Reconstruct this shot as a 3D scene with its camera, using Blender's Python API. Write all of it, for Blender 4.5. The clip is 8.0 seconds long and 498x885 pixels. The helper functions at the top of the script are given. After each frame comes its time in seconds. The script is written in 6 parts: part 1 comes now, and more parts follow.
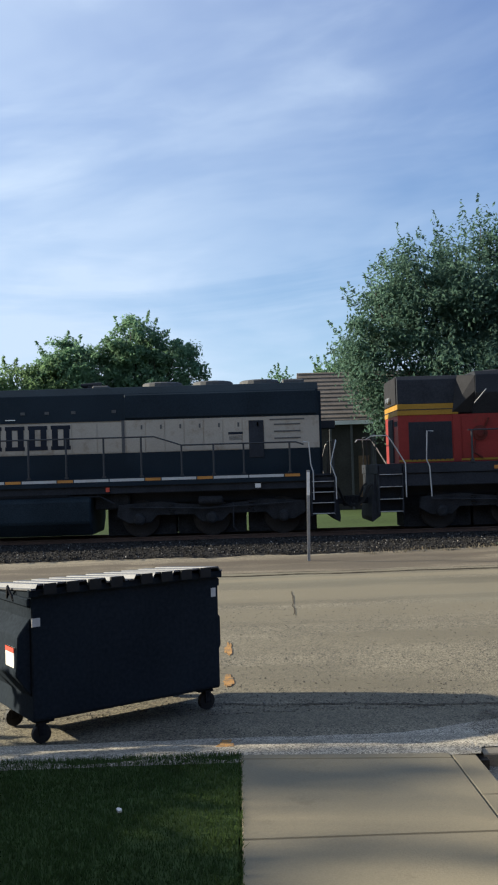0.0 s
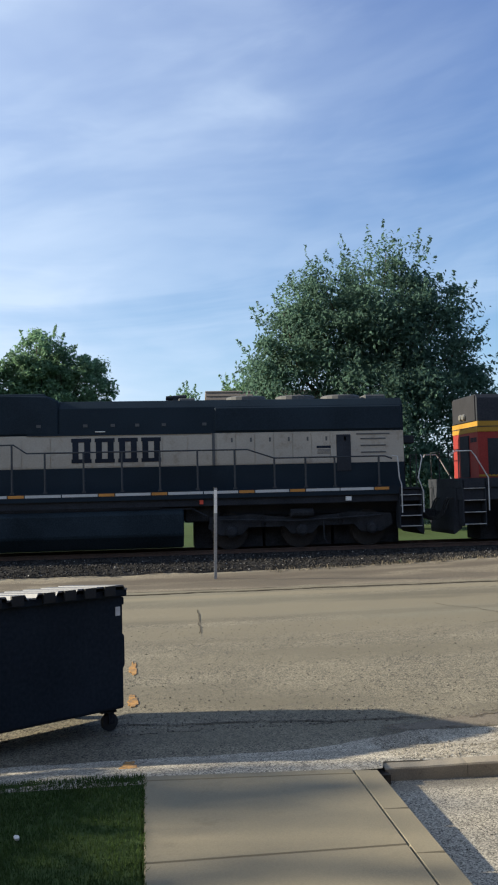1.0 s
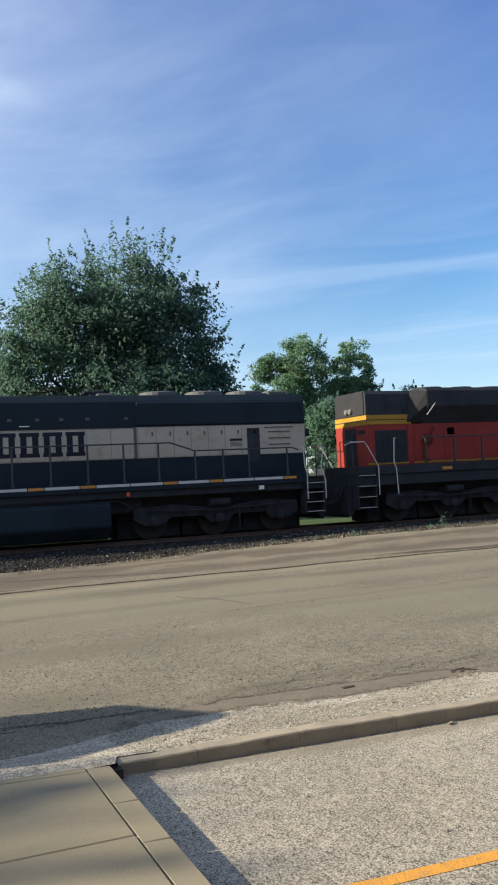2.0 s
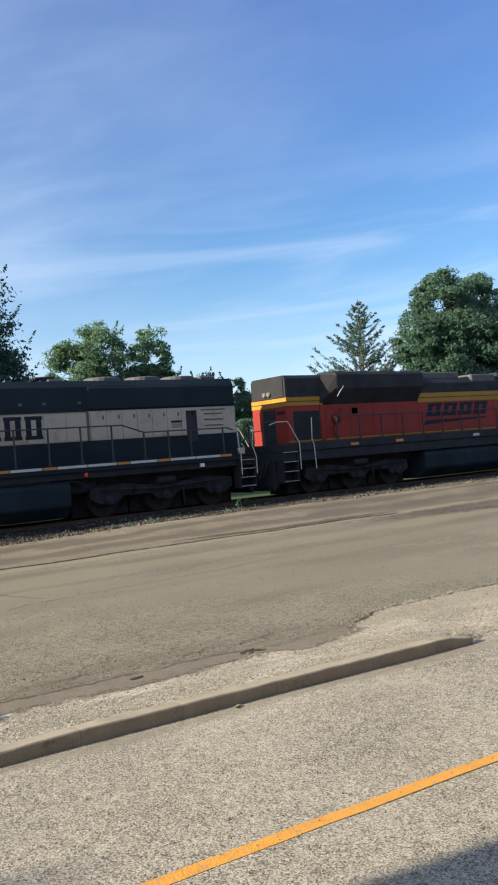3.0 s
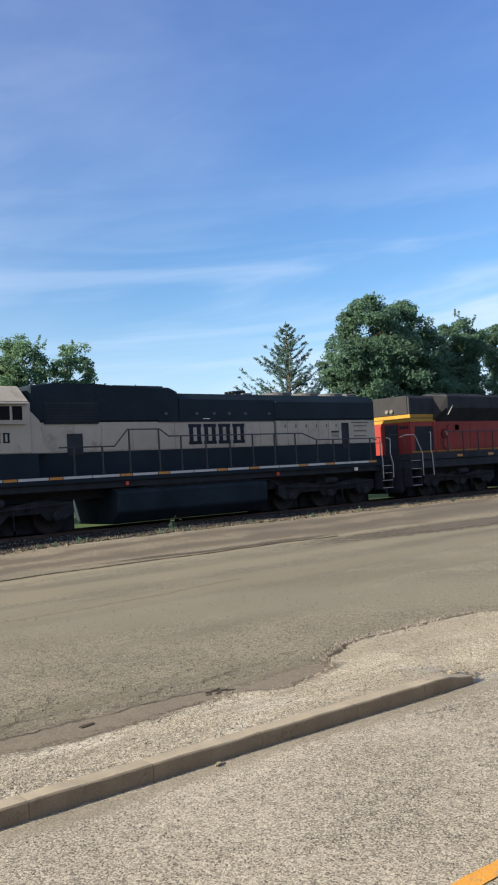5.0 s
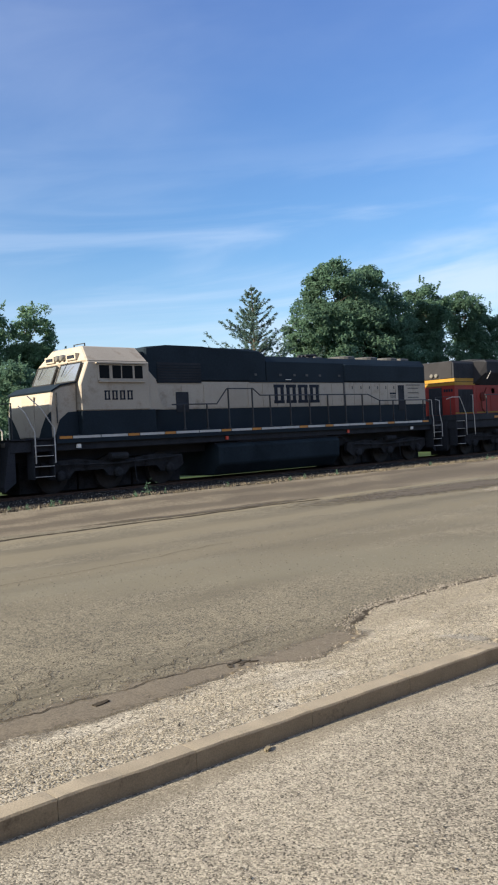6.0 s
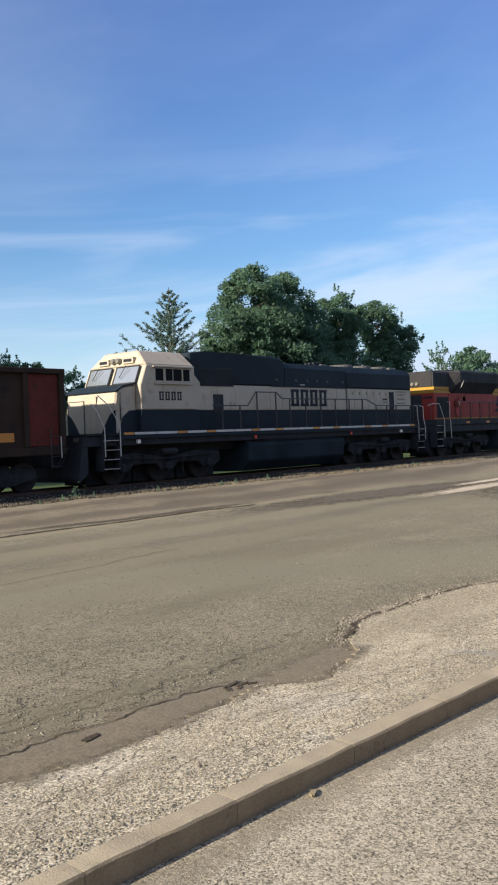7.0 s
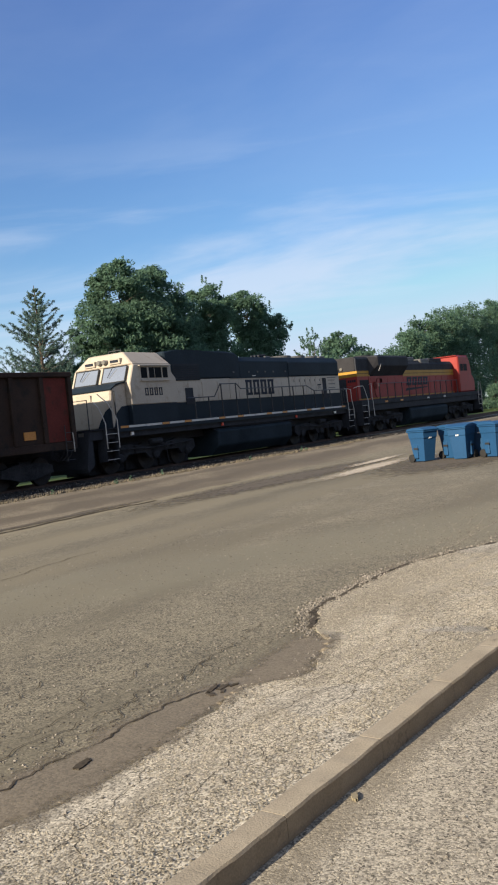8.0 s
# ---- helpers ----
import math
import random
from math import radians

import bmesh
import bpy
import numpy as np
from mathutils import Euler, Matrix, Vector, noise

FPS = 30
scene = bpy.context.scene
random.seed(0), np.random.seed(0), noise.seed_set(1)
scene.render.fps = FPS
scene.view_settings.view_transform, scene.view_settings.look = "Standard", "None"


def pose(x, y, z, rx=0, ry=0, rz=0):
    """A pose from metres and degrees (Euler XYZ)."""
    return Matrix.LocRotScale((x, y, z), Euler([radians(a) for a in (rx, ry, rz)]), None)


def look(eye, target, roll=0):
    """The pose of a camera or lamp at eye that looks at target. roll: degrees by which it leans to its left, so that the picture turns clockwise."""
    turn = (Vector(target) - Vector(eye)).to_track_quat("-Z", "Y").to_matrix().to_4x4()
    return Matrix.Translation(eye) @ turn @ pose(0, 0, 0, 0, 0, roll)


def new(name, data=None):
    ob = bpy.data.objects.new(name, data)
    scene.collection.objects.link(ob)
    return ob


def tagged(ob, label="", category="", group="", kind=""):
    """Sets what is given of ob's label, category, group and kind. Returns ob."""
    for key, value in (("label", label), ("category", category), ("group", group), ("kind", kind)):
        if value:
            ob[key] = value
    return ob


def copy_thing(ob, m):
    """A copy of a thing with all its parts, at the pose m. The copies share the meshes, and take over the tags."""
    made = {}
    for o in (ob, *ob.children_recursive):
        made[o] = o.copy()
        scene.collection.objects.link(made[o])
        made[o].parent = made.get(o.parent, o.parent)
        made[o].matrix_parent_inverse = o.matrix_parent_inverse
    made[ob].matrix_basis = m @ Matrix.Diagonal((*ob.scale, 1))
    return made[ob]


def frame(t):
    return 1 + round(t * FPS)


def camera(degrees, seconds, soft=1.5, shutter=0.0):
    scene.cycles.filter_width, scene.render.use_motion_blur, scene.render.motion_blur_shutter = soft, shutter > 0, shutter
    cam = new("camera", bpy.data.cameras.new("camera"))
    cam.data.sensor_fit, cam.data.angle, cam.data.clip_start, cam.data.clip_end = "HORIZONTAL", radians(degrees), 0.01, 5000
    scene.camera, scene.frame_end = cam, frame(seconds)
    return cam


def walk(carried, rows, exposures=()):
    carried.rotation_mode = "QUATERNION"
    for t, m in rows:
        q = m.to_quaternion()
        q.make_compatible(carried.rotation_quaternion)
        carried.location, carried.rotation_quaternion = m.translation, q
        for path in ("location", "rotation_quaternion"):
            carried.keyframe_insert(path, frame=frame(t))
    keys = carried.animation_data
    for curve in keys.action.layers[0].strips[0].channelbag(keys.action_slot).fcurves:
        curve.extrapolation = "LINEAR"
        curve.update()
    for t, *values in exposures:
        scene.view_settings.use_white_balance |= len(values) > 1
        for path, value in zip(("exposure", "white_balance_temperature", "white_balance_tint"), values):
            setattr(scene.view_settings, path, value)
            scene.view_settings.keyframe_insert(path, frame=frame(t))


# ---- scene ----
cam = camera(31.6, 8.0, soft=2.1)
PATH = [
    (0, (0.031, -6.447, 2.133), (0.06, -4.449, 2.201), -1.7),
    (0.5, (0.016, -6.451, 2.133), (0.046, -4.453, 2.21), -1.7),
    (1, (0.039, -6.439, 2.129), (0.277, -4.456, 2.232), -1.4),
    (1.5, (0.091, -6.52, 2.144), (0.617, -4.593, 2.24), -1.9),
    (2, (0.163, -6.539, 2.139), (0.945, -4.7, 2.214), -2.7),
    (2.2, (0.195, -6.536, 2.136), (1.06, -4.734, 2.201), -2.9),
    (3.3, (0.546, -6.287, 2.081), (1.762, -4.699, 2.098), -4.3),
    (3.5, (0.572, -6.214, 2.083), (1.783, -4.623, 2.105), -3.8),
    (4, (0.551, -5.908, 2.035), (1.776, -4.329, 2.112), -3.9),
    (4.2, (0.566, -5.764, 2.044), (1.815, -4.204, 2.115), -3.9),
    (5.3, (0.827, -4.792, 1.962), (2.165, -3.305, 2.002), -3.0),
    (5.5, (0.843, -4.567, 1.932), (2.193, -3.092, 1.933), -2.9),
    (6, (0.92, -4.04, 1.864), (2.304, -2.596, 1.844), -2.9),
    (6.5, (0.948, -3.459, 1.839), (2.395, -2.078, 1.837), -1.1),
    (7, (0.997, -2.957, 1.802), (2.524, -1.665, 1.787), -2.2),
    (7.5, (1.069, -2.539, 1.816), (2.699, -1.38, 1.779), -4.8),
    (8, (0.901, -2.188, 1.798), (2.597, -1.128, 1.748), -5.9),
]
walk(cam, [(t, look(eye, target, roll)) for t, eye, target, roll in PATH], exposures=[(0.0, 1.14, 6250, 5), (3.0, 1.34, 6400, 7), (6.5, 1.25, 6500, 8.5), (8.0, 1.07, 6650, 9.5)])

# ---- light ----
SUN_EL = 21.5
sun_data = bpy.data.lights.new("sun", "SUN")
sun_data.energy, sun_data.angle, sun_data.color = 4.8, radians(1.0), (1.0, 0.865, 0.68)
sun = new("sun", sun_data)
sun.matrix_world = look((-30, 5.56, 30.5 * math.tan(radians(SUN_EL))), (0, 0, 0))

world = bpy.data.worlds.new("sky")
scene.world = world
world.use_nodes = True
wn, wl = world.node_tree.nodes, world.node_tree.links
sky = wn.new("ShaderNodeTexSky")
sky.sky_type, sky.sun_disc = "NISHITA", False
sky.sun_elevation, sky.sun_rotation = radians(SUN_EL), radians(-79.5)
sky.air_density, sky.dust_density, sky.ozone_density = 1.0, 0.4, 3.5
deep = wn.new("ShaderNodeHueSaturation")
deep.inputs["Saturation"].default_value, deep.inputs["Value"].default_value = 1.20, 1.16
deep.inputs["Hue"].default_value = 0.505
wl.new(sky.outputs["Color"], deep.inputs["Color"])
coord = wn.new("ShaderNodeTexCoord")
split = wn.new("ShaderNodeSeparateXYZ")
wl.new(coord.outputs["Generated"], split.inputs["Vector"])


def sky_range(source, a, b, lo, hi):
    r = wn.new("ShaderNodeMapRange")
    r.interpolation_type = "SMOOTHSTEP"
    for key, v in (("From Min", a), ("From Max", b), ("To Min", lo), ("To Max", hi)):
        r.inputs[key].default_value = v
    wl.new(source, r.inputs["Value"])
    return r.outputs["Result"]


def sky_math(op, a, b):
    m = wn.new("ShaderNodeMath")
    m.operation = op
    for i, v in enumerate((a, b)):
        if isinstance(v, float):
            m.inputs[i].default_value = v
        else:
            wl.new(v, m.inputs[i])
    return m.outputs[0]


def streaks(turn, scale, size, detail, distort):
    """Noise drawn out along a slanting line of the sky."""
    rot, mul, noi = wn.new("ShaderNodeMapping"), wn.new("ShaderNodeMapping"), wn.new("ShaderNodeTexNoise")
    rot.inputs["Rotation"].default_value = (radians(turn[0]), radians(turn[1]), radians(turn[2]))
    mul.inputs["Scale"].default_value = scale
    noi.inputs["Scale"].default_value, noi.inputs["Detail"].default_value = size, detail
    noi.inputs["Roughness"].default_value, noi.inputs["Distortion"].default_value = 0.55, distort
    wl.new(coord.outputs["Generated"], rot.inputs["Vector"])
    wl.new(rot.outputs["Vector"], mul.inputs["Vector"])
    wl.new(mul.outputs["Vector"], noi.inputs["Vector"])
    return noi.outputs["Fac"]


# violet-blue overhead, and thin slanting cirrus, thicker on the sun's side and low down
tint = wn.new("ShaderNodeMix")
tint.data_type, tint.blend_type = "RGBA", "MULTIPLY"
tint.inputs["B"].default_value = (1.36, 1.02, 1.14, 1)
wl.new(sky_range(split.outputs["Z"], 0.16, 0.55, 0.0, 1.0), tint.inputs["Factor"])
wl.new(deep.outputs["Color"], tint.inputs["A"])
calm = wn.new("ShaderNodeMix")
calm.data_type, calm.blend_type = "RGBA", "DARKEN"
calm.inputs["Factor"].default_value = 1.0
calm.inputs["B"].default_value = (4.6, 5.7, 7.2, 1)
wl.new(tint.outputs["Result"], calm.inputs["A"])
veil = sky_range(streaks((4, 8, 0), (1.0, 1.0, 2.4), 1.9, 5.0, 0.5), 0.34, 0.68, 0.30, 0.88)
wisp = sky_range(streaks((3, 9, 10), (1.0, 1.0, 4.6), 2.6, 7.0, 1.2), 0.40, 0.80, 0.0, 1.0)
thick = sky_math("ADD", sky_math("MULTIPLY", veil, 0.62), sky_math("MULTIPLY", sky_math("MULTIPLY", wisp, veil), 0.34))
side = sky_range(split.outputs["X"], 0.62, -0.15, 0.20, 1.15)
bank = sky_range(streaks((2, 3, 25), (0.8, 0.8, 6.0), 2.2, 6.0, 0.8), 0.42, 0.66, 0.0, 0.27)
bank = sky_math("MULTIPLY", sky_math("MULTIPLY", bank, sky_range(split.outputs["X"], 0.45, 0.85, 1.0, 2.2)), sky_range(split.outputs["Z"], 0.34, 0.16, 0.0, 1.0))
haze = sky_math("ADD", sky_range(split.outputs["X"], 0.20, -0.60, 0.0, 0.12), sky_math("ADD", bank, sky_range(split.outputs["Z"], 0.22, 0.05, 0.0, 0.22)))
high = sky_math("MULTIPLY", sky_range(split.outputs["X"], 0.40, -0.10, 0.0, 0.20), sky_range(split.outputs["Z"], 0.16, 0.40, 0.0, 1.0))
full = sky_math("MINIMUM", sky_math("ADD", sky_math("ADD", sky_math("MULTIPLY", thick, side), haze), high), 0.92)
cloud = wn.new("ShaderNodeMix")
cloud.data_type = "RGBA"
cloud.inputs["B"].default_value = (5.35, 6.2, 7.75, 1)
back = wn["Background"]
back.inputs["Strength"].default_value = 0.060
wl.new(full, cloud.inputs["Factor"])
wl.new(calm.outputs["Result"], cloud.inputs["A"])
wl.new(cloud.outputs["Result"], back.inputs["Color"])


# ---- materials ----
def mat(name, base, rough=0.6, metal=0.0, var=0.2, scale=1.5, fine=30.0, bump=0.15, dirt=None, dirt_at=0.62, island=0.0, glow=0.0, coat=0.0, spec=0.5):
    """A painted, mineral or leafy surface: broad stains, fine grain, relief, and an optional second colour in patches."""
    m = bpy.data.materials.new(name)
    m.use_nodes = True
    n, l = m.node_tree.nodes, m.node_tree.links
    b = n["Principled BSDF"]
    b.inputs["Roughness"].default_value, b.inputs["Metallic"].default_value = rough, metal
    b.inputs["Coat Weight"].default_value = coat
    b.inputs["Specular IOR Level"].default_value = spec
    c = n.new("ShaderNodeTexCoord")
    broad, grain = n.new("ShaderNodeTexNoise"), n.new("ShaderNodeTexNoise")
    broad.inputs["Scale"].default_value, broad.inputs["Detail"].default_value = scale, 5.0
    grain.inputs["Scale"].default_value, grain.inputs["Detail"].default_value = fine, 3.0
    l.new(c.outputs["Object"], broad.inputs["Vector"])
    l.new(c.outputs["Object"], grain.inputs["Vector"])
    add = n.new("ShaderNodeMath")
    add.operation = "ADD"
    l.new(broad.outputs["Fac"], add.inputs[0])
    l.new(grain.outputs["Fac"], add.inputs[1])
    rng = n.new("ShaderNodeMapRange")
    rng.inputs["From Min"].default_value, rng.inputs["From Max"].default_value = 0.7, 1.3
    rng.inputs["To Min"].default_value, rng.inputs["To Max"].default_value = 1 - var, 1 + var
    l.new(add.outputs[0], rng.inputs["Value"])
    value = rng.outputs["Result"]
    if island:
        geo, spread, mul = n.new("ShaderNodeNewGeometry"), n.new("ShaderNodeMapRange"), n.new("ShaderNodeMath")
        spread.inputs["To Min"].default_value, spread.inputs["To Max"].default_value = 1 - island, 1 + island
        mul.operation = "MULTIPLY"
        l.new(geo.outputs["Random Per Island"], spread.inputs["Value"])
        l.new(spread.outputs["Result"], mul.inputs[0])
        l.new(value, mul.inputs[1])
        value = mul.outputs[0]
    tone = n.new("ShaderNodeMix")
    tone.data_type, tone.blend_type = "RGBA", "MULTIPLY"
    tone.inputs["Factor"].default_value = 1.0
    tone.inputs["A"].default_value = (*base, 1)
    l.new(value, tone.inputs["B"])
    out = tone.outputs["Result"]
    if dirt:
        edge, mix = n.new("ShaderNodeMapRange"), n.new("ShaderNodeMix")
        spot = n.new("ShaderNodeTexNoise")
        spot.inputs["Scale"].default_value, spot.inputs["Detail"].default_value = scale * 2.3, 8.0
        spot.inputs["Roughness"].default_value = 0.7
        l.new(c.outputs["Object"], spot.inputs["Vector"])
        edge.inputs["From Min"].default_value, edge.inputs["From Max"].default_value = dirt_at - 0.06, dirt_at + 0.08
        l.new(spot.outputs["Fac"], edge.inputs["Value"])
        mix.data_type = "RGBA"
        l.new(edge.outputs["Result"], mix.inputs["Factor"])
        l.new(out, mix.inputs["A"])
        mix.inputs["B"].default_value = (*dirt, 1)
        out = mix.outputs["Result"]
    l.new(out, b.inputs["Base Color"])
    if bump:
        bp = n.new("ShaderNodeBump")
        bp.inputs["Strength"].default_value, bp.inputs["Distance"].default_value = bump, 0.02
        l.new(grain.outputs["Fac"], bp.inputs["Height"])
        l.new(bp.outputs["Normal"], b.inputs["Normal"])
    if glow:
        b.inputs["Emission Color"].default_value, b.inputs["Emission Strength"].default_value = (*base, 1), glow
    return m


def chip_mat(name, lo, hi, stone, crack=0.0, crack_scale=1.6, patch=None, bump=0.5, bands=(), drawn=1.0):
    """Chip-sealed paving: small stones of many tones, broad stains, and optional cracks."""
    m = bpy.data.materials.new(name)
    m.use_nodes = True
    n, l = m.node_tree.nodes, m.node_tree.links
    b = n["Principled BSDF"]
    b.inputs["Roughness"].default_value = 0.9
    c = n.new("ShaderNodeTexCoord")
    vor, noi, mid = n.new("ShaderNodeTexVoronoi"), n.new("ShaderNodeTexNoise"), n.new("ShaderNodeTexNoise")
    vor.inputs["Scale"].default_value = stone
    noi.inputs["Scale"].default_value, noi.inputs["Detail"].default_value = 0.7, 8.0
    mid.inputs["Scale"].default_value, mid.inputs["Detail"].default_value = 9.0, 6.0
    for node in (vor, noi, mid):
        l.new(c.outputs["Object"], node.inputs["Vector"])
    bw = n.new("ShaderNodeRGBToBW")
    l.new(vor.outputs["Color"], bw.inputs["Color"])
    s1, s2 = n.new("ShaderNodeMath"), n.new("ShaderNodeMath")
    s1.operation, s2.operation = "MULTIPLY_ADD", "ADD"
    l.new(bw.outputs["Val"], s1.inputs[0])
    s1.inputs[1].default_value = 2.5
    l.new(noi.outputs["Fac"], s1.inputs[2])
    l.new(s1.outputs[0], s2.inputs[0])
    l.new(mid.outputs["Fac"], s2.inputs[1])
    r = n.new("ShaderNodeMapRange")
    r.inputs["From Min"].default_value, r.inputs["From Max"].default_value = 1.25, 3.3
    l.new(s2.outputs[0], r.inputs["Value"])
    mix = n.new("ShaderNodeMix")
    mix.data_type = "RGBA"
    mix.inputs["A"].default_value, mix.inputs["B"].default_value = (*lo, 1), (*hi, 1)
    l.new(r.outputs["Result"], mix.inputs["Factor"])
    out = mix.outputs["Result"]
    if patch:
        pn, pe, pm = n.new("ShaderNodeTexNoise"), n.new("ShaderNodeMapRange"), n.new("ShaderNodeMix")
        ps = n.new("ShaderNodeMapping")
        ps.inputs["Scale"].default_value = (0.22, 1.0, 1.0)
        l.new(c.outputs["Object"], ps.inputs["Vector"])
        l.new(ps.outputs["Vector"], pn.inputs["Vector"])
        pn.inputs["Scale"].default_value, pn.inputs["Detail"].default_value = 0.55, 6.0
        pe.inputs["From Min"].default_value, pe.inputs["From Max"].default_value = 0.47, 0.6
        pe.inputs["To Max"].default_value = 0.85
        l.new(pn.outputs["Fac"], pe.inputs["Value"])
        pm.data_type = "RGBA"
        pm.inputs["B"].default_value = (*patch, 1)
        l.new(pe.outputs["Result"], pm.inputs["Factor"])
        l.new(out, pm.inputs["A"])
        out = pm.outputs["Result"]
    if bands:
        axes = n.new("ShaderNodeSeparateXYZ")
        ragged = n.new("ShaderNodeTexNoise")
        ragged.inputs["Scale"].default_value, ragged.inputs["Detail"].default_value, ragged.inputs["Roughness"].default_value = 0.9, 9.0, 0.62
        l.new(c.outputs["Object"], axes.inputs["Vector"])
        along = n.new("ShaderNodeMapping")
        along.inputs["Scale"].default_value = (drawn, 1.0, 1.0)
        l.new(c.outputs["Object"], along.inputs["Vector"])
        l.new(along.outputs["Vector"], ragged.inputs["Vector"])
        for y0, slope, half, rough, most, tint in bands:
            # silt or sand lying along a line y = y0 + slope * x, with ragged edges
            off, lean, wav, dist = (n.new("ShaderNodeMath") for _ in range(4))
            lean.operation, wav.operation, off.operation, dist.operation = "MULTIPLY_ADD", "MULTIPLY_ADD", "ADD", "ABSOLUTE"
            l.new(axes.outputs["X"], lean.inputs[0])
            lean.inputs[1].default_value = -slope
            l.new(axes.outputs["Y"], lean.inputs[2])
            l.new(ragged.outputs["Fac"], wav.inputs[0])
            wav.inputs[1].default_value, wav.inputs[2].default_value = rough, -0.5 * rough - y0
            l.new(lean.outputs[0], off.inputs[0])
            l.new(wav.outputs[0], off.inputs[1])
            l.new(off.outputs[0], dist.inputs[0])
            fade, blend = n.new("ShaderNodeMapRange"), n.new("ShaderNodeMix")
            fade.interpolation_type = "SMOOTHSTEP"
            fade.inputs["From Min"].default_value, fade.inputs["From Max"].default_value = half, 0.35 * half
            fade.inputs["To Max"].default_value = most
            l.new(dist.outputs[0], fade.inputs["Value"])
            blend.data_type = "RGBA"
            blend.inputs["B"].default_value = (*tint, 1)
            l.new(fade.outputs["Result"], blend.inputs["Factor"])
            l.new(out, blend.inputs["A"])
            out = blend.outputs["Result"]
    if crack:
        warp, wmix = n.new("ShaderNodeTexNoise"), n.new("ShaderNodeMix")
        warp.inputs["Scale"].default_value = 2.2
        wmix.data_type, wmix.blend_type = "RGBA", "LINEAR_LIGHT"
        wmix.inputs["Factor"].default_value = 0.22
        l.new(c.outputs["Object"], warp.inputs["Vector"])
        l.new(c.outputs["Object"], wmix.inputs["A"])
        l.new(warp.outputs["Color"], wmix.inputs["B"])
        cr, ce, cm = n.new("ShaderNodeTexVoronoi"), n.new("ShaderNodeMapRange"), n.new("ShaderNodeMix")
        cr.feature = "DISTANCE_TO_EDGE"
        cr.inputs["Scale"].default_value = crack_scale
        l.new(wmix.outputs["Result"], cr.inputs["Vector"])
        ce.inputs["From Min"].default_value, ce.inputs["From Max"].default_value = 0.002, 0.012
        ce.inputs["To Min"].default_value, ce.inputs["To Max"].default_value = crack, 0.0
        l.new(cr.outputs["Distance"], ce.inputs["Value"])
        cm.data_type = "RGBA"
        cm.inputs["B"].default_value = (0.06, 0.055, 0.045, 1)
        l.new(ce.outputs["Result"], cm.inputs["Factor"])
        l.new(out, cm.inputs["A"])
        out = cm.outputs["Result"]
    l.new(out, b.inputs["Base Color"])
    bp = n.new("ShaderNodeBump")
    bp.inputs["Strength"].default_value, bp.inputs["Distance"].default_value = bump, 0.012
    l.new(vor.outputs["Distance"], bp.inputs["Height"])
    bp.invert = True
    l.new(bp.outputs["Normal"], b.inputs["Normal"])
    return m


GREEN = mat("dark_green_paint", (0.0144, 0.0222, 0.0306), 0.5, var=0.3, scale=0.6, bump=0.03, dirt=(0.0206, 0.0294, 0.0375), dirt_at=0.64, spec=0.14)
CREAM = mat("cream_paint", (0.355, 0.312, 0.255), 0.5, var=0.12, scale=0.8, bump=0.03, dirt=(0.25, 0.205, 0.155), dirt_at=0.60, spec=0.3)
NAVY = mat("navy_mark", (0.012, 0.016, 0.026), 0.6, var=0.2, spec=0.15)
ORANGE = mat("orange_red_paint", (0.225, 0.030, 0.025), 0.5, var=0.18, scale=0.7, bump=0.03, dirt=(0.16, 0.036, 0.026), dirt_at=0.63, spec=0.15)
YELLOW = mat("yellow_band_paint", (0.3060, 0.1700, 0.0255), 0.5, var=0.15, spec=0.15)
BLACK = mat("black_paint", (0.0312, 0.0338, 0.0400), 0.55, var=0.3, bump=0.04, spec=0.14)
GREYPAINT = mat("grey_weathered_paint", (0.085, 0.085, 0.085), 0.6, var=0.2, spec=0.2)
GRIME = mat("grimy_black_steel", (0.028, 0.029, 0.032), 0.85, var=0.5, scale=3, bump=0.3, dirt=(0.046, 0.041, 0.036), dirt_at=0.66, spec=0.08)
TANK = mat("tank_steel", (0.020, 0.029, 0.037), 0.65, var=0.4, scale=1.0, bump=0.08, spec=0.1)
WHEEL = mat("wheel_steel", (0.034, 0.030, 0.028), 0.7, metal=0.0, var=0.4, spec=0.2)
SAFETY = mat("white_safety_paint", (0.72, 0.70, 0.66), 0.5, var=0.12)
REFLECT = mat("white_reflective_tape", (0.46, 0.45, 0.43), 0.5, var=0.15, scale=2)
AMBER = mat("amber_reflective_tape", (0.46, 0.19, 0.03), 0.5, var=0.2)
WORNWHITE = mat("worn_white_rail_paint", (0.46, 0.45, 0.43), 0.55, var=0.2, scale=5, dirt=(0.20, 0.18, 0.16), dirt_at=0.62)
DARKRAIL = mat("dark_handrail", (0.02, 0.022, 0.026), 0.5)
LAMP = mat("headlight_glass", (0.15, 0.145, 0.13), 0.15, var=0.02, bump=0, coat=0.5)
RUST = mat("rail_rust", (0.085, 0.05, 0.035), 0.8, var=0.3, scale=4)
HOPPER = mat("brown_hopper_steel", (0.034, 0.022, 0.017), 0.8, var=0.35, scale=0.9, bump=0.15, dirt=(0.018, 0.015, 0.014), dirt_at=0.56, spec=0.15)
HOPRED = mat("red_hopper_panel", (0.10, 0.022, 0.017), 0.75, var=0.25, scale=1.2, dirt=(0.045, 0.022, 0.016), dirt_at=0.6, spec=0.15)
BLUEBIN = mat("blue_plastic", (0.0140, 0.0581, 0.1357), 0.5, var=0.12, scale=2, bump=0.03, spec=0.2)
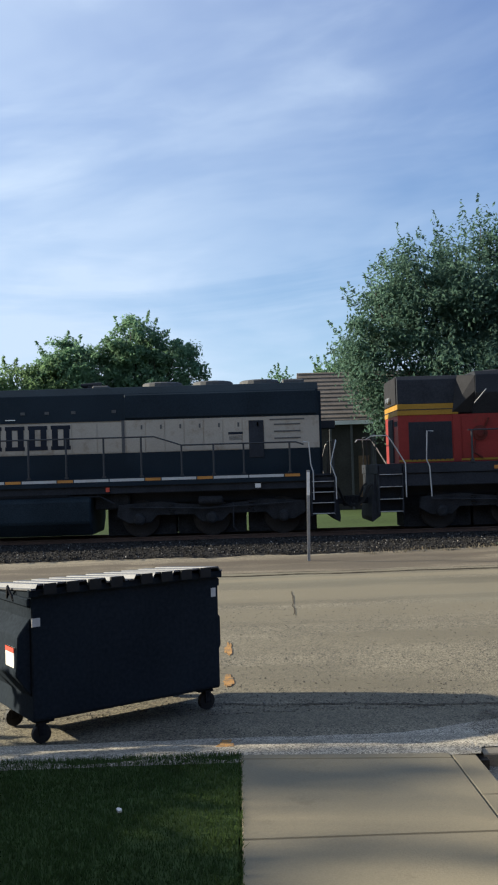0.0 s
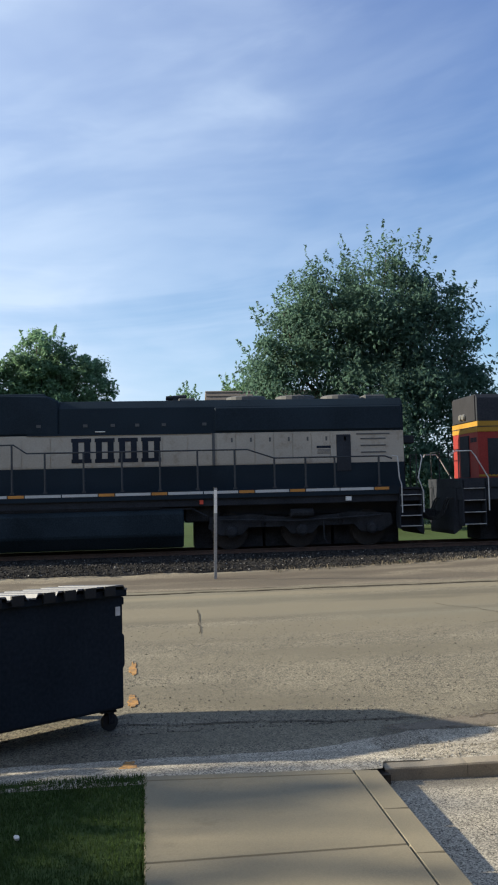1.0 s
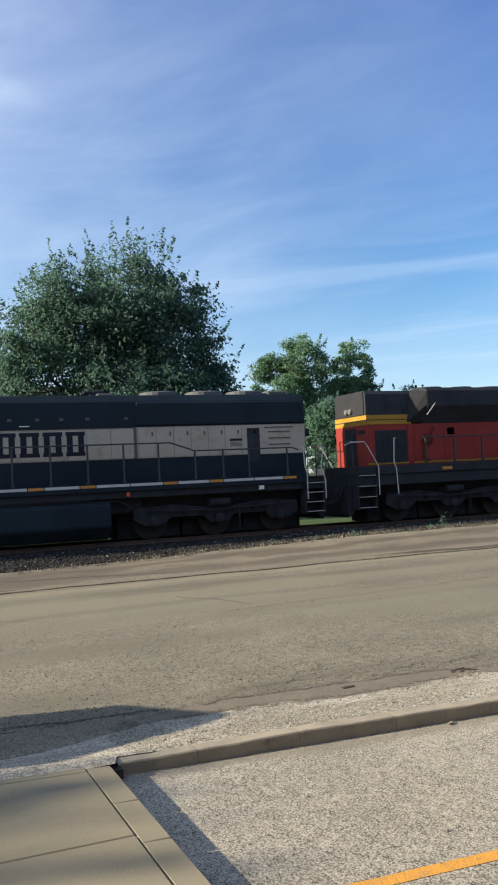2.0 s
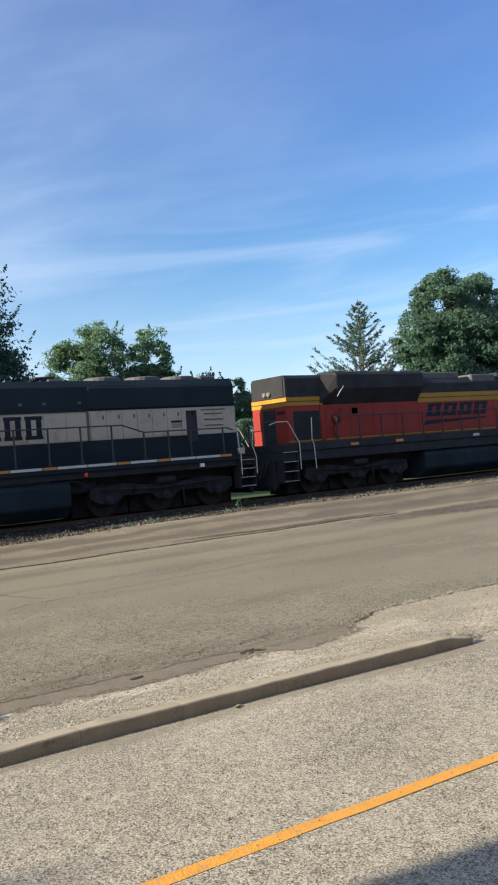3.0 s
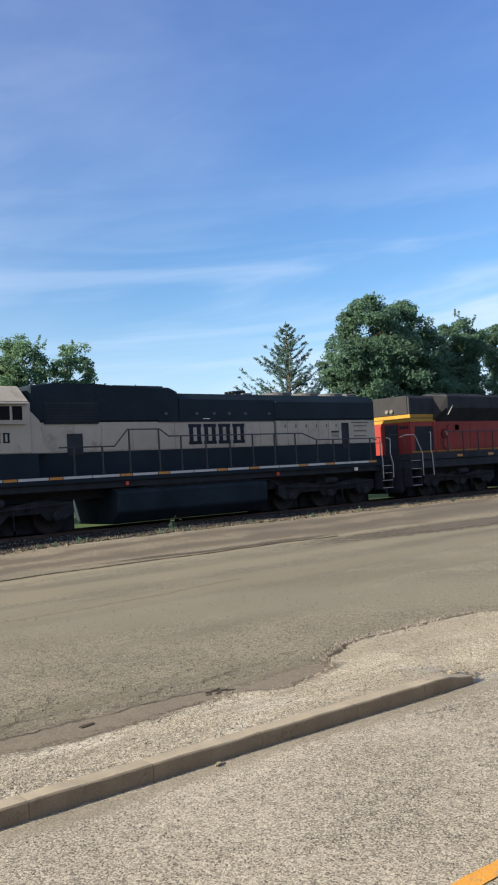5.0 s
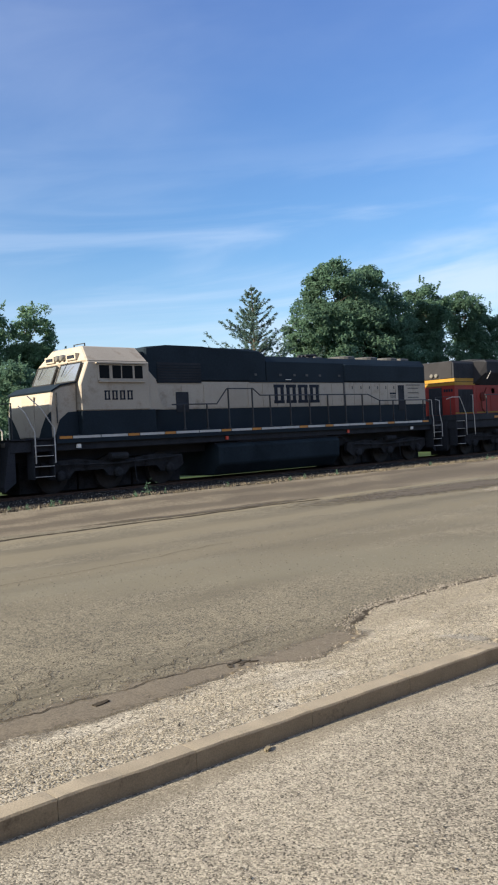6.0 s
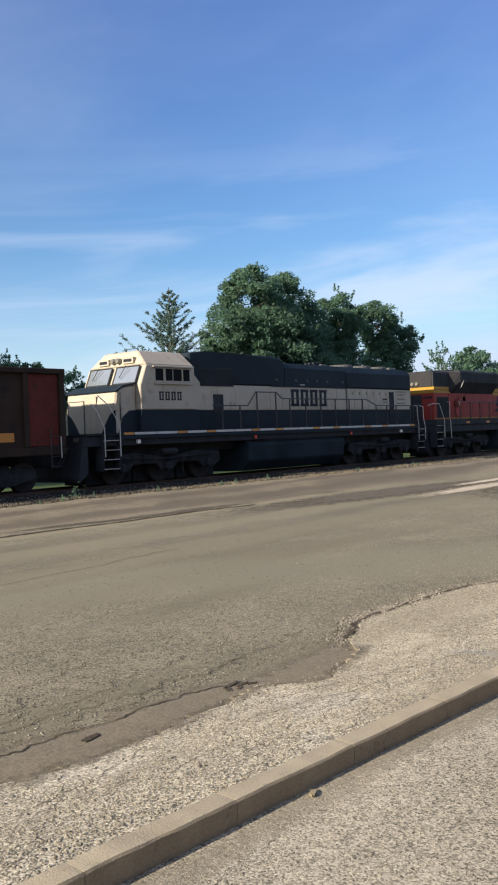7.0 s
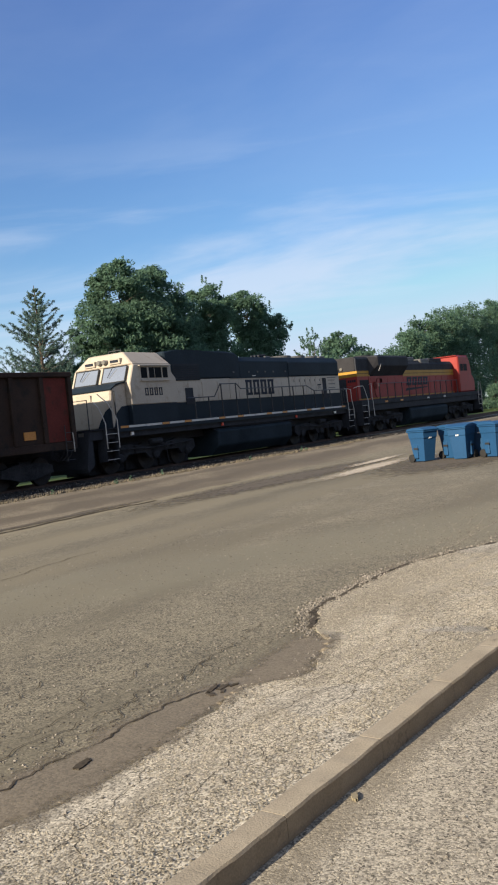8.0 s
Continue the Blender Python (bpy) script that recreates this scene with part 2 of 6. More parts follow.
DUMP = mat("dark_blue_dumpster_paint", (0.0235, 0.0300, 0.0385), 0.72, var=0.25, scale=1.2, bump=0.05, dirt=(0.028, 0.035, 0.043), dirt_at=0.64, spec=0.05)
LIDMAT = mat("grey_plastic_lid", (0.11, 0.11, 0.115), 0.42, var=0.3, scale=3, bump=0.05)
RUBBER = mat("black_rubber", (0.012, 0.012, 0.012), 0.75, var=0.2)
CONCRETE = mat("tan_concrete", (0.2280, 0.1976, 0.1363), 0.9, var=0.10, scale=1.2, fine=90, bump=0.12, dirt=(0.1824, 0.1558, 0.1072), dirt_at=0.66, spec=0.2)
KERBMAT = mat("worn_kerb_concrete", (0.3036, 0.2611, 0.1958), 0.9, var=0.22, scale=4, fine=110, bump=0.2, dirt=(0.1518, 0.1275, 0.0968), dirt_at=0.64, spec=0.2)
PAINTLINE = mat("yellow_road_paint", (0.58, 0.27, 0.035), 0.7, var=0.12, scale=6, fine=80, bump=0.3, dirt=(0.32, 0.21, 0.10), dirt_at=0.60)
LAWN = mat("lawn_soil", (0.048, 0.072, 0.024), 0.95, var=0.35, scale=0.15, fine=6, bump=0.3, spec=0.1)
BLADE = mat("grass_blades", (0.060, 0.098, 0.030), 0.75, var=0.3, scale=0.8, bump=0, island=0.2)
BALLAST = mat("ballast_bed", (0.022, 0.021, 0.021), 0.95, var=0.45, scale=3, fine=25, bump=1.0, spec=0.1)
STONE = mat("ballast_stone", (0.027, 0.0255, 0.024), 0.9, var=0.3, bump=0.2, island=0.7, spec=0.15)
PALESTONE = mat("pale_ballast_stone", (0.19, 0.18, 0.165), 0.9, var=0.3, bump=0.2, island=0.5, spec=0.2)
DRYGRASS = mat("dry_grass", (0.1728, 0.1498, 0.1132), 0.85, var=0.3, scale=0.8, bump=0, island=0.35, spec=0.1)
CHIP = mat("stone_chippings", (0.225, 0.204, 0.164), 0.9, var=0.2, scale=0.7, bump=0, island=0.6, spec=0.15)
PEBBLE = mat("pebble", (0.1459, 0.1322, 0.1130), 0.9, var=0.3, bump=0.2, island=0.6, spec=0.2)
VERGE = chip_mat("dry_verge", (0.1006, 0.0826, 0.0564), (0.2416, 0.2042, 0.1431), 55, patch=(0.1006, 0.0818, 0.0570), bump=0.3, drawn=0.35, bands=((13.4, 0.02, 0.5, 1.6, 0.8, (0.0886, 0.0709, 0.0498)), (14.2, 0.03, 0.35, 1.8, 0.75, (0.0806, 0.0629, 0.0437)), (15.2, 0.03, 0.40, 1.0, 0.85, (0.2334, 0.2006, 0.1420))))
ROADMAT = chip_mat("worn_chip_seal", (0.0283, 0.0247, 0.0172), (0.2798, 0.2455, 0.1680), 80, patch=(0.1127, 0.0982, 0.0646), bump=0.15, drawn=0.3, bands=((11.9, -0.70, 2.4, 1.6, 0.8, (0.1590, 0.1442, 0.0987)), (4.9, 0.06, 0.6, 1.6, 0.35, (0.1408, 0.1220, 0.0797)), (6.2, 0.06, 0.35, 1.6, 0.35, (0.1066, 0.0905, 0.0589)), (7.2, 0.02, 0.8, 1.6, 0.85, (0.1520, 0.1317, 0.0866)), (9.4, 0.03, 1.0, 1.6, 0.85, (0.1664, 0.1438, 0.0944)), (8.3, 0.03, 0.35, 1.8, 0.4, (0.0922, 0.0777, 0.0506)), (10.6, 0.0, 0.6, 2.4, 0.4, (0.0877, 0.0760, 0.0510)), (11.5, 0.05, 0.4, 0.8, 0.7, (0.2006, 0.1705, 0.1109))))
APRON = chip_mat("cracked_light_chip_seal", (0.0495, 0.0423, 0.0309), (0.5855, 0.5270, 0.4137), 92, crack=0.45, crack_scale=1.5, patch=(0.2306, 0.2023, 0.1495), bump=0.2, bands=((0.45, 0.05, 0.12, 1.1, 0.35, (0.1926, 0.1669, 0.1220)),))
LOT = chip_mat("light_exposed_aggregate", (0.0412, 0.0353, 0.0266), (0.4760, 0.4298, 0.3398), 104, bump=0.2, bands=((-0.09, -0.055, 0.13, 0.36, 0.6, (0.1740, 0.1506, 0.1114)),))
SILT = chip_mat("washed_silt", (0.1037, 0.0861, 0.0626), (0.1970, 0.1648, 0.1186), 80, bump=0.12)
DAMP = chip_mat("damp_silt", (0.0600, 0.0480, 0.0349), (0.1120, 0.0920, 0.0666), 60, bump=0.12)


def thin_out(m, lo, hi):
    """Lets a drift of dirt give out raggedly towards its rim; the rim is given by the map 'across'."""
    n, l = m.node_tree.nodes, m.node_tree.links
    uv, axes, co, spot = n.new("ShaderNodeUVMap"), n.new("ShaderNodeSeparateXYZ"), n.new("ShaderNodeTexCoord"), n.new("ShaderNodeTexNoise")
    uv.uv_map = "across"
    spot.inputs["Scale"].default_value, spot.inputs["Detail"].default_value, spot.inputs["Roughness"].default_value = 4.0, 9.0, 0.75
    l.new(uv.outputs["UV"], axes.inputs["Vector"])
    l.new(co.outputs["Object"], spot.inputs["Vector"])

    def calc(op, a, b):
        node = n.new("ShaderNodeMath")
        node.operation = op
        for k, v in enumerate((a, b)):
            if isinstance(v, float):
                node.inputs[k].default_value = v
            else:
                l.new(v, node.inputs[k])
        return node.outputs[0]

    body = calc("ADD", calc("MINIMUM", axes.outputs["X"], axes.outputs["Y"]), calc("MULTIPLY", spot.outputs["Fac"], 1.8))
    fade = n.new("ShaderNodeMapRange")
    for key, v in (("From Min", lo), ("From Max", hi), ("To Min", 0.0), ("To Max", 0.92)):
        fade.inputs[key].default_value = v
    l.new(body, fade.inputs["Value"])
    l.new(fade.outputs["Result"], n["Principled BSDF"].inputs["Alpha"])


PALEDUST = mat("pale_dust", (0.43, 0.375, 0.30), 0.9, var=0.15, scale=2, bump=0.1, spec=0.1)
for drift in (SILT, DAMP, PALEDUST):
    thin_out(drift, 1.02, 1.5)
CRACK = mat("crack_filler", (0.062, 0.052, 0.040), 0.95, var=0.4, scale=6, spec=0.1)
BARK = mat("bark", (0.0562, 0.0435, 0.0328), 0.95, var=0.35, scale=3, bump=0.6)
LEAF_A = mat("leaves_mid", (0.150, 0.245, 0.145), 0.65, var=0.3, scale=0.35, fine=3, bump=0, island=0.25)
LEAF_B = mat("leaves_deep", (0.110, 0.190, 0.128), 0.65, var=0.3, scale=0.3, fine=3, bump=0, island=0.25)
LEAF_C = mat("leaves_pale", (0.150, 0.230, 0.110), 0.65, var=0.3, scale=0.3, fine=3, bump=0, island=0.3)
LEAF_D = mat("leaves_dark", (0.0986, 0.1658, 0.1210), 0.65, var=0.3, scale=0.3, fine=3, bump=0, island=0.3)
NEEDLE = mat("spruce_needles", (0.125, 0.195, 0.165), 0.7, var=0.3, scale=0.5, fine=4, bump=0, island=0.3)
ROOFMAT = mat("brown_shingle_roof", (0.16, 0.13, 0.105), 0.9, var=0.25, scale=1.0, fine=9, bump=0.4)
SIDING = mat("beige_siding", (0.33, 0.28, 0.22), 0.8, var=0.15)
# brown house wall with the porch's shade put into its colour
HOUSEWALL = mat("porch_shade_brown_boards", (0.050, 0.046, 0.042), 0.85, var=0.25, scale=1.0, fine=10, bump=0.2, spec=0.1)
DOORWOOD = mat("brown_door_wood", (0.13, 0.075, 0.04), 0.6, var=0.25, scale=3, bump=0.1)
STEELPOST = mat("galvanised_post", (0.30, 0.30, 0.30), 0.5, metal=0.5, var=0.2)
DARKGREY = mat("dark_grey_paint", (0.030, 0.030, 0.033), 0.6, var=0.2, spec=0.15)
FADED = mat("faded_orange_paint", (0.40, 0.22, 0.08), 0.9, var=0.3, scale=8, fine=60, bump=0.3, dirt=(0.15, 0.13, 0.098), dirt_at=0.53, spec=0.1)
BRICK = mat("dull_brown_brick", (0.17, 0.12, 0.09), 0.9, var=0.25, scale=1.5, fine=12, bump=0.3, spec=0.1)
REDTAG = mat("red_sticker", (0.55, 0.06, 0.03), 0.5)
for m_ in (LEAF_A, LEAF_B, LEAF_C, LEAF_D, BLADE, NEEDLE):
    # thin leaves let part of the light through
    n_, l_ = m_.node_tree.nodes, m_.node_tree.links
    b_, o_ = n_["Principled BSDF"], n_["Material Output"]
    b_.inputs["Specular IOR Level"].default_value = 0.15
    thin, both = n_.new("ShaderNodeBsdfTranslucent"), n_.new("ShaderNodeMixShader")
    both.inputs["Fac"].default_value = 0.6
    l_.new(b_.inputs["Base Color"].links[0].from_socket, thin.inputs["Color"])
    l_.new(b_.outputs["BSDF"], both.inputs[1])
    l_.new(thin.outputs["BSDF"], both.inputs[2])
    l_.new(both.outputs["Shader"], o_.inputs["Surface"])
for m_, share in ((DUMP, 0.85), (BLACK, 0.7), (GREEN, 0.5), (DARKGREY, 0.7), (TANK, 0.6)):
    # old chalky paint: mostly diffuse
    n_, l_ = m_.node_tree.nodes, m_.node_tree.links
    b_, o_ = n_["Principled BSDF"], n_["Material Output"]
    dull, both = n_.new("ShaderNodeBsdfDiffuse"), n_.new("ShaderNodeMixShader")
    both.inputs["Fac"].default_value = share
    l_.new(b_.inputs["Base Color"].links[0].from_socket, dull.inputs["Color"])
    l_.new(b_.outputs["BSDF"], both.inputs[1])
    l_.new(dull.outputs["BSDF"], both.inputs[2])
    l_.new(both.outputs["Shader"], o_.inputs["Surface"])
GLASS = bpy.data.materials.new("dark_window_glass")
GLASS.use_nodes = True
g_ = GLASS.node_tree.nodes["Principled BSDF"]
g_.inputs["Base Color"].default_value = (0.012, 0.014, 0.016, 1)
g_.inputs["Roughness"].default_value, g_.inputs["Specular IOR Level"].default_value = 0.25, 0.02
g_.inputs["IOR"].default_value = 1.2

SCREEN = mat("tinted_windscreen", (0.40, 0.43, 0.46), 0.08, metal=0.75, var=0.05, bump=0)


# ---- shapes ----
def box(bm, x0, x1, y0, y1, z0, z1):
    v = [bm.verts.new((x, y, z)) for x in (x0, x1) for y in (y0, y1) for z in (z0, z1)]
    for f in ((0, 1, 3, 2), (4, 6, 7, 5), (0, 4, 5, 1), (2, 3, 7, 6), (0, 2, 6, 4), (1, 5, 7, 3)):
        bm.faces.new([v[i] for i in f])
    return v


def extrude(bm, outline, at):
    """A solid between two copies of an outline; at(p, side) places its points."""
    a, b = [bm.verts.new(at(p, 0)) for p in outline], [bm.verts.new(at(p, 1)) for p in outline]
    n = len(outline)
    bm.faces.new(a)
    bm.faces.new(b[::-1])
    for i in range(n):
        bm.faces.new((a[i], b[i], b[(i + 1) % n], a[(i + 1) % n]))


def side_prism(bm, outline, y0, y1):
    extrude(bm, outline, lambda p, s: (p[0], (y0, y1)[s], p[1]))


def end_prism(bm, outline, x0, x1):
    extrude(bm, outline, lambda p, s: ((x0, x1)[s], p[0], p[1]))


def flat_prism(bm, outline, z0, z1):
    extrude(bm, outline, lambda p, s: (p[0], p[1], (z0, z1)[s]))


def tube(bm, points, r, seg=6, r1=None):
    """A round bar along a polyline, tapering from r to r1."""
    points = [Vector(p) for p in points]
    r1 = r if r1 is None else r1
    rings = []
    for i, p in enumerate(points):
        d = (points[min(i + 1, len(points) - 1)] - points[max(i - 1, 0)]).normalized()
        s = d.cross(Vector((0, 0, 1)) if abs(d.z) < 0.9 else Vector((1, 0, 0))).normalized()
        u = s.cross(d)
        k = r + (r1 - r) * i / max(1, len(points) - 1)
        rings.append([bm.verts.new(p + k * (math.cos(a) * s + math.sin(a) * u)) for a in [2 * math.pi * j / seg for j in range(seg)]])
    for a, b in zip(rings, rings[1:]):
        for j in range(seg):
            bm.faces.new((a[j], a[(j + 1) % seg], b[(j + 1) % seg], b[j]))
    bm.faces.new(rings[0][::-1])
    bm.faces.new(rings[-1])


def lathe(bm, profile, axis_point, axis="y", seg=20):
    """Turns a profile of (distance along the axis, radius)."""
    c = Vector(axis_point)
    rings = []
    for h, r in profile:
        ring = []
        for j in range(seg):
            a = 2 * math.pi * j / seg
            p = {"y": (r * math.cos(a), h, r * math.sin(a)), "z": (r * math.cos(a), r * math.sin(a), h), "x": (h, r * math.cos(a), r * math.sin(a))}[axis]
            ring.append(bm.verts.new(c + Vector(p)))
        rings.append(ring)
    for a, b in zip(rings, rings[1:]):
        for j in range(seg):
            bm.faces.new((a[j], a[(j + 1) % seg], b[(j + 1) % seg], b[j]))
    bm.faces.new(rings[0][::-1])
    bm.faces.new(rings[-1])


def part(name, bm, material, parent=None, label="", bevel=0.0, smooth=False, at=None):
    """Links a bmesh as one mesh object, under its thing if one is given."""
    if bevel:
        bmesh.ops.bevel(bm, geom=bm.edges[:], offset=bevel, segments=1, affect="EDGES", clamp_overlap=True)
    bmesh.ops.recalc_face_normals(bm, faces=bm.faces[:])
    me = bpy.data.meshes.new(name)
    bm.to_mesh(me)
    bm.free()
    if smooth:
        for p in me.polygons:
            p.use_smooth = True
    me.materials.append(material)
    ob = new(name, me)
    ob.parent = parent
    if at is not None:
        ob.matrix_basis = at
    return tagged(ob, label)


def boxes(name, dims, material, parent=None, label="", bevel=0.0):
    bm = bmesh.new()
    for d in dims:
        box(bm, *d)
    return part(name, bm, material, parent, label, bevel)


def raw(name, verts, faces, material, parent=None):
    me = bpy.data.meshes.new(name)
    me.from_pydata(verts, [], faces)
    me.materials.append(material)
    ob = new(name, me)
    ob.parent = parent
    return ob


def thing(name, label, category, at=None, group=""):
    ob = new(name)
    if at is not None:
        ob.matrix_basis = at
    return tagged(ob, label, category, group)


# ---- ground and paving ----
def smooth(a, b, v):
    t = min(1.0, max(0.0, (v - a) / (b - a)))
    return t * t * (3 - 2 * t)


def wob(x, y, s=1.0, k=0.0):
    return noise.noise((x * s, y * s, k))


def sheet(name, xs, rows, height, material, label, category, parent=None):
    """A strip of ground: for every x, rows(x) gives its y values and height(x, y) their level."""
    verts, faces = [], []
    for x in xs:
        for y in rows(x):
            verts.append((x, y, height(x, y)))
    n = len(rows(xs[0]))
    for i in range(len(xs) - 1):
        for j in range(n - 1):
            faces.append((i * n + j, (i + 1) * n + j, (i + 1) * n + j + 1, i * n + j + 1))
    ob = raw(name, verts, faces, material, parent)
    return tagged(ob, label, category, kind="structure")


def spread(a, b, n):
    return [a + (b - a) * i / (n - 1) for i in range(n)]


def verge_top(x):
    return 0.10 + 0.18 * smooth(3, 15, x)


def toe(x):
    return 15.1 + 0.6 * smooth(0, 15, x) + 0.12 * wob(x, 0, 0.9) + 0.06 * wob(x, 3, 3.1)


def verge_z(x, y):
    return -0.062 + (verge_top(x) + 0.062) * smooth(12.7, 15.4, y) + 0.02 * wob(x, y, 0.8)


def road_z(x, y):
    return -0.060 + 0.012 * wob(x, y, 0.5) + 0.004 * wob(x, y, 2.3, 3)


def kerb_face(x):
    return 0.001 - 0.052 * x


def along(points, x):
    """Level of a smooth line through a few (x, y) corners."""
    for (a, ya), (b, yb) in zip(points, points[1:]):
        if x <= b:
            return ya + (yb - ya) * smooth(a, b, max(a, x))
    return points[-1][1]


# where the pale apron gives out, and how far the washed silt lies over it
PALE_EDGE = ((-12, 0.7), (1.2, 0.8), (2.4, 1.25), (3.4, 1.25), (4.5, 1.12), (5.4, 1.15), (5.95, 1.26), (6.3, 0.90), (7.0, 1.10), (7.65, 1.55), (8.3, 1.82), (9.8, 1.80), (10.4, 1.75), (11.1, 1.45), (11.8, 1.15), (14, 1.0), (70, 1.2))
SILT_FAR = ((2.0, 1.35), (3.4, 1.68), (4.3, 1.60), (5.5, 1.56), (6.2, 1.38), (6.9, 1.42), (7.5, 1.50))
SILT_NEAR = ((2.0, 1.32), (3.4, 1.22), (4.4, 1.10), (5.4, 1.12), (5.95, 1.24), (6.25, 0.90), (7.0, 1.06), (7.5, 1.14))


def ragged(x, k=0.0):
    return 0.045 * wob(x, 0, 2.6, 5 + k) + 0.035 * wob(x, 0, 7.0, 7 + k) + 0.018 * wob(x, 0, 23.0, 8 + k)


def apron_edge(x):
    return along(PALE_EDGE, x) + ragged(x)


def apron_start(x):
    if x < 1.72:
        return -0.15
    return kerb_face(x) + 0.115 if x < 7.42 else kerb_face(x) + 0.06 - 0.6 * smooth(7.4, 9, x)


def apron_z(x, y):
    if y > apron_edge(x) - 0.012 or (x > 7.3 and y < apron_start(x) + 0.01):
        return -0.10
    rise = 0.135 * (1 - smooth(-0.15, 1.15, y)) * (1 - 0.75 * smooth(6.8, 8.2, x))
    thick = 0.012 * smooth(7.4, 8.2, x)
    return -0.046 + rise + thick + 0.006 * wob(x, y, 2.0) + 0.004 * wob(x, y, 6.0)


def lot_z(x, y):
    return -0.02 + 0.008 * wob(x, y, 0.7)


def silt_z(x, y):
    lo, hi = along(SILT_NEAR, x) + 0.9 * ragged(x, 3), along(SILT_FAR, x) + 1.2 * ragged(x, 9)
    bed = max(apron_z(x, y), road_z(x, y))
    f = (y - lo) / max(0.02, hi - lo)
    return bed + 0.006 + 0.005 * min(1.0, max(0.0, 4 * f), max(0.0, 4 * (1 - f)))


FINE_X = spread(-40, -8, 17) + spread(-7.5, 32, 160) + spread(34, 200, 60)
raw_ground = sheet("ground", [-3000, -60, 0, 60, 300, 3000], lambda x: [-3000, -60, 0, 22, 60, 300, 3000], lambda x, y: -0.14, LAWN,
                   "flat green lawn reaching away beyond the railway", "ground")
sheet("road", FINE_X, lambda x: spread(-0.3, 2.9, 24) + spread(3.2, 13.3, 34), road_z, ROADMAT,
      "worn grey-brown chip-sealed road with sandy bands", "road")
sheet("verge", FINE_X, lambda x: spread(12.8, 18.4, 22), lambda x, y: verge_z(x, y), VERGE,
      "dry sandy verge between the road and the ballast", "verge")
sheet("ballast", FINE_X, lambda x: [toe(x) + 0.0, toe(x) + 0.35, toe(x) + 0.9, 17.2, 18.3, 19.0, 21.4, 22.6, 24.2],
      lambda x, y: (verge_z(x, toe(x)) - 0.01 if y <= toe(x) + 0.01 else
                    max(verge_z(x, y) + 0.02, 0.24) * smooth(toe(x) - 1.2, toe(x) + 1.6, y) + verge_z(x, toe(x)) * (1 - smooth(toe(x) - 1.2, toe(x) + 1.6, y)) if y < 17.5 else
                    0.24 if y < 21.5 else 0.24 - 0.42 * smooth(21.8, 24.1, y)) + 0.02 * wob(x, y, 2.0),
      BALLAST, "dark crushed-stone railway ballast", "ballast")
sheet("apron", spread(-12, 1.6, 50) + spread(1.65, 24, 420) + spread(24.5, 70, 40),
      lambda x: [apron_start(x) * (1 - f) + f * apron_edge(x) for f in (0, 0.12, 0.24, 0.36, 0.48, 0.6, 0.72, 0.84, 0.93, 0.985, 1.0)],
      apron_z,
      APRON, "cracked pale chip-sealed apron beside the kerb", "pavement")
sheet("parking_lot", spread(1.68, 14, 50) + spread(15, 70, 20), lambda x: [-30, -12, -6, -4, -3, -2, -1.2, -0.7, kerb_face(x) + 0.05 + (0.0 if x < 7.42 else 0.12 * smooth(7.42, 7.8, x) - 0.42 * smooth(7.6, 9, x))],
      lot_z, LOT, "pale exposed-aggregate parking lot surface", "pavement")


SILT_ROWS = 15
silt = sheet("washed_silt", spread(2.0, 7.5, 420), lambda x: [along(SILT_NEAR, x) - 0.12 + (along(SILT_FAR, x) - along(SILT_NEAR, x) + 0.30) * f / (SILT_ROWS - 1) for f in range(SILT_ROWS)], silt_z, SILT,
             "smooth brown washed silt lying in the gutter", "silt")
across = silt.data.uv_layers.new(name="across")
for loop in silt.data.loops:
    u_, v_ = (loop.vertex_index // SILT_ROWS) / 419, (loop.vertex_index % SILT_ROWS) / (SILT_ROWS - 1)
    across.data[loop.index].uv = (8 * min(u_, 1 - u_), 1 - 2 * abs(v_ - 0.5))


def drift_patch(name, cx, cy, rx, ry, turn, lift, material, label, category):
    """A thin round-ended drift that follows the road and gives out at its rim."""
    rings, around = 8, 40
    verts, faces = [], []
    for i in range(rings + 1):
        for k in range(around):
            a, f = 2 * math.pi * k / around, i / rings
            x, y = rx * f * math.cos(a), ry * f * math.sin(a)
            px, py = cx + x * math.cos(turn) - y * math.sin(turn), cy + x * math.sin(turn) + y * math.cos(turn)
            verts.append((px, py, road_z(px, py) + lift))
    for i in range(rings):
        for k in range(around):
            faces.append((i * around + k, (i + 1) * around + k, (i + 1) * around + (k + 1) % around, i * around + (k + 1) % around))
    ob = tagged(raw(name, verts, faces, material), label, category, kind="structure")
    layer = ob.data.uv_layers.new(name="across")
    for loop in ob.data.loops:
        layer.data[loop.index].uv = (4.0, 1 - (loop.vertex_index // around) / rings)
    return ob


def blot(name, cx, cy, rx, ry, z, material, label, category, seed, turn=0.0, ragged=0.25):
    """A thin irregular patch lying on the paving."""
    bm = bmesh.new()
    pts = []
    for i in range(40):
        a = 2 * math.pi * i / 40
        k = 1 + ragged * noise.noise((2 * math.cos(a), 2 * math.sin(a), seed)) + 0.5 * ragged * noise.noise((5 * math.cos(a), 5 * math.sin(a), seed))
        x, y = rx * k * math.cos(a), ry * k * math.sin(a)
        pts.append((cx + x * math.cos(turn) - y * math.sin(turn), cy + x * math.sin(turn) + y * math.cos(turn)))
    flat_prism(bm, pts, z - 0.012, z)
    return tagged(part(name, bm, material), label, category, kind="structure")


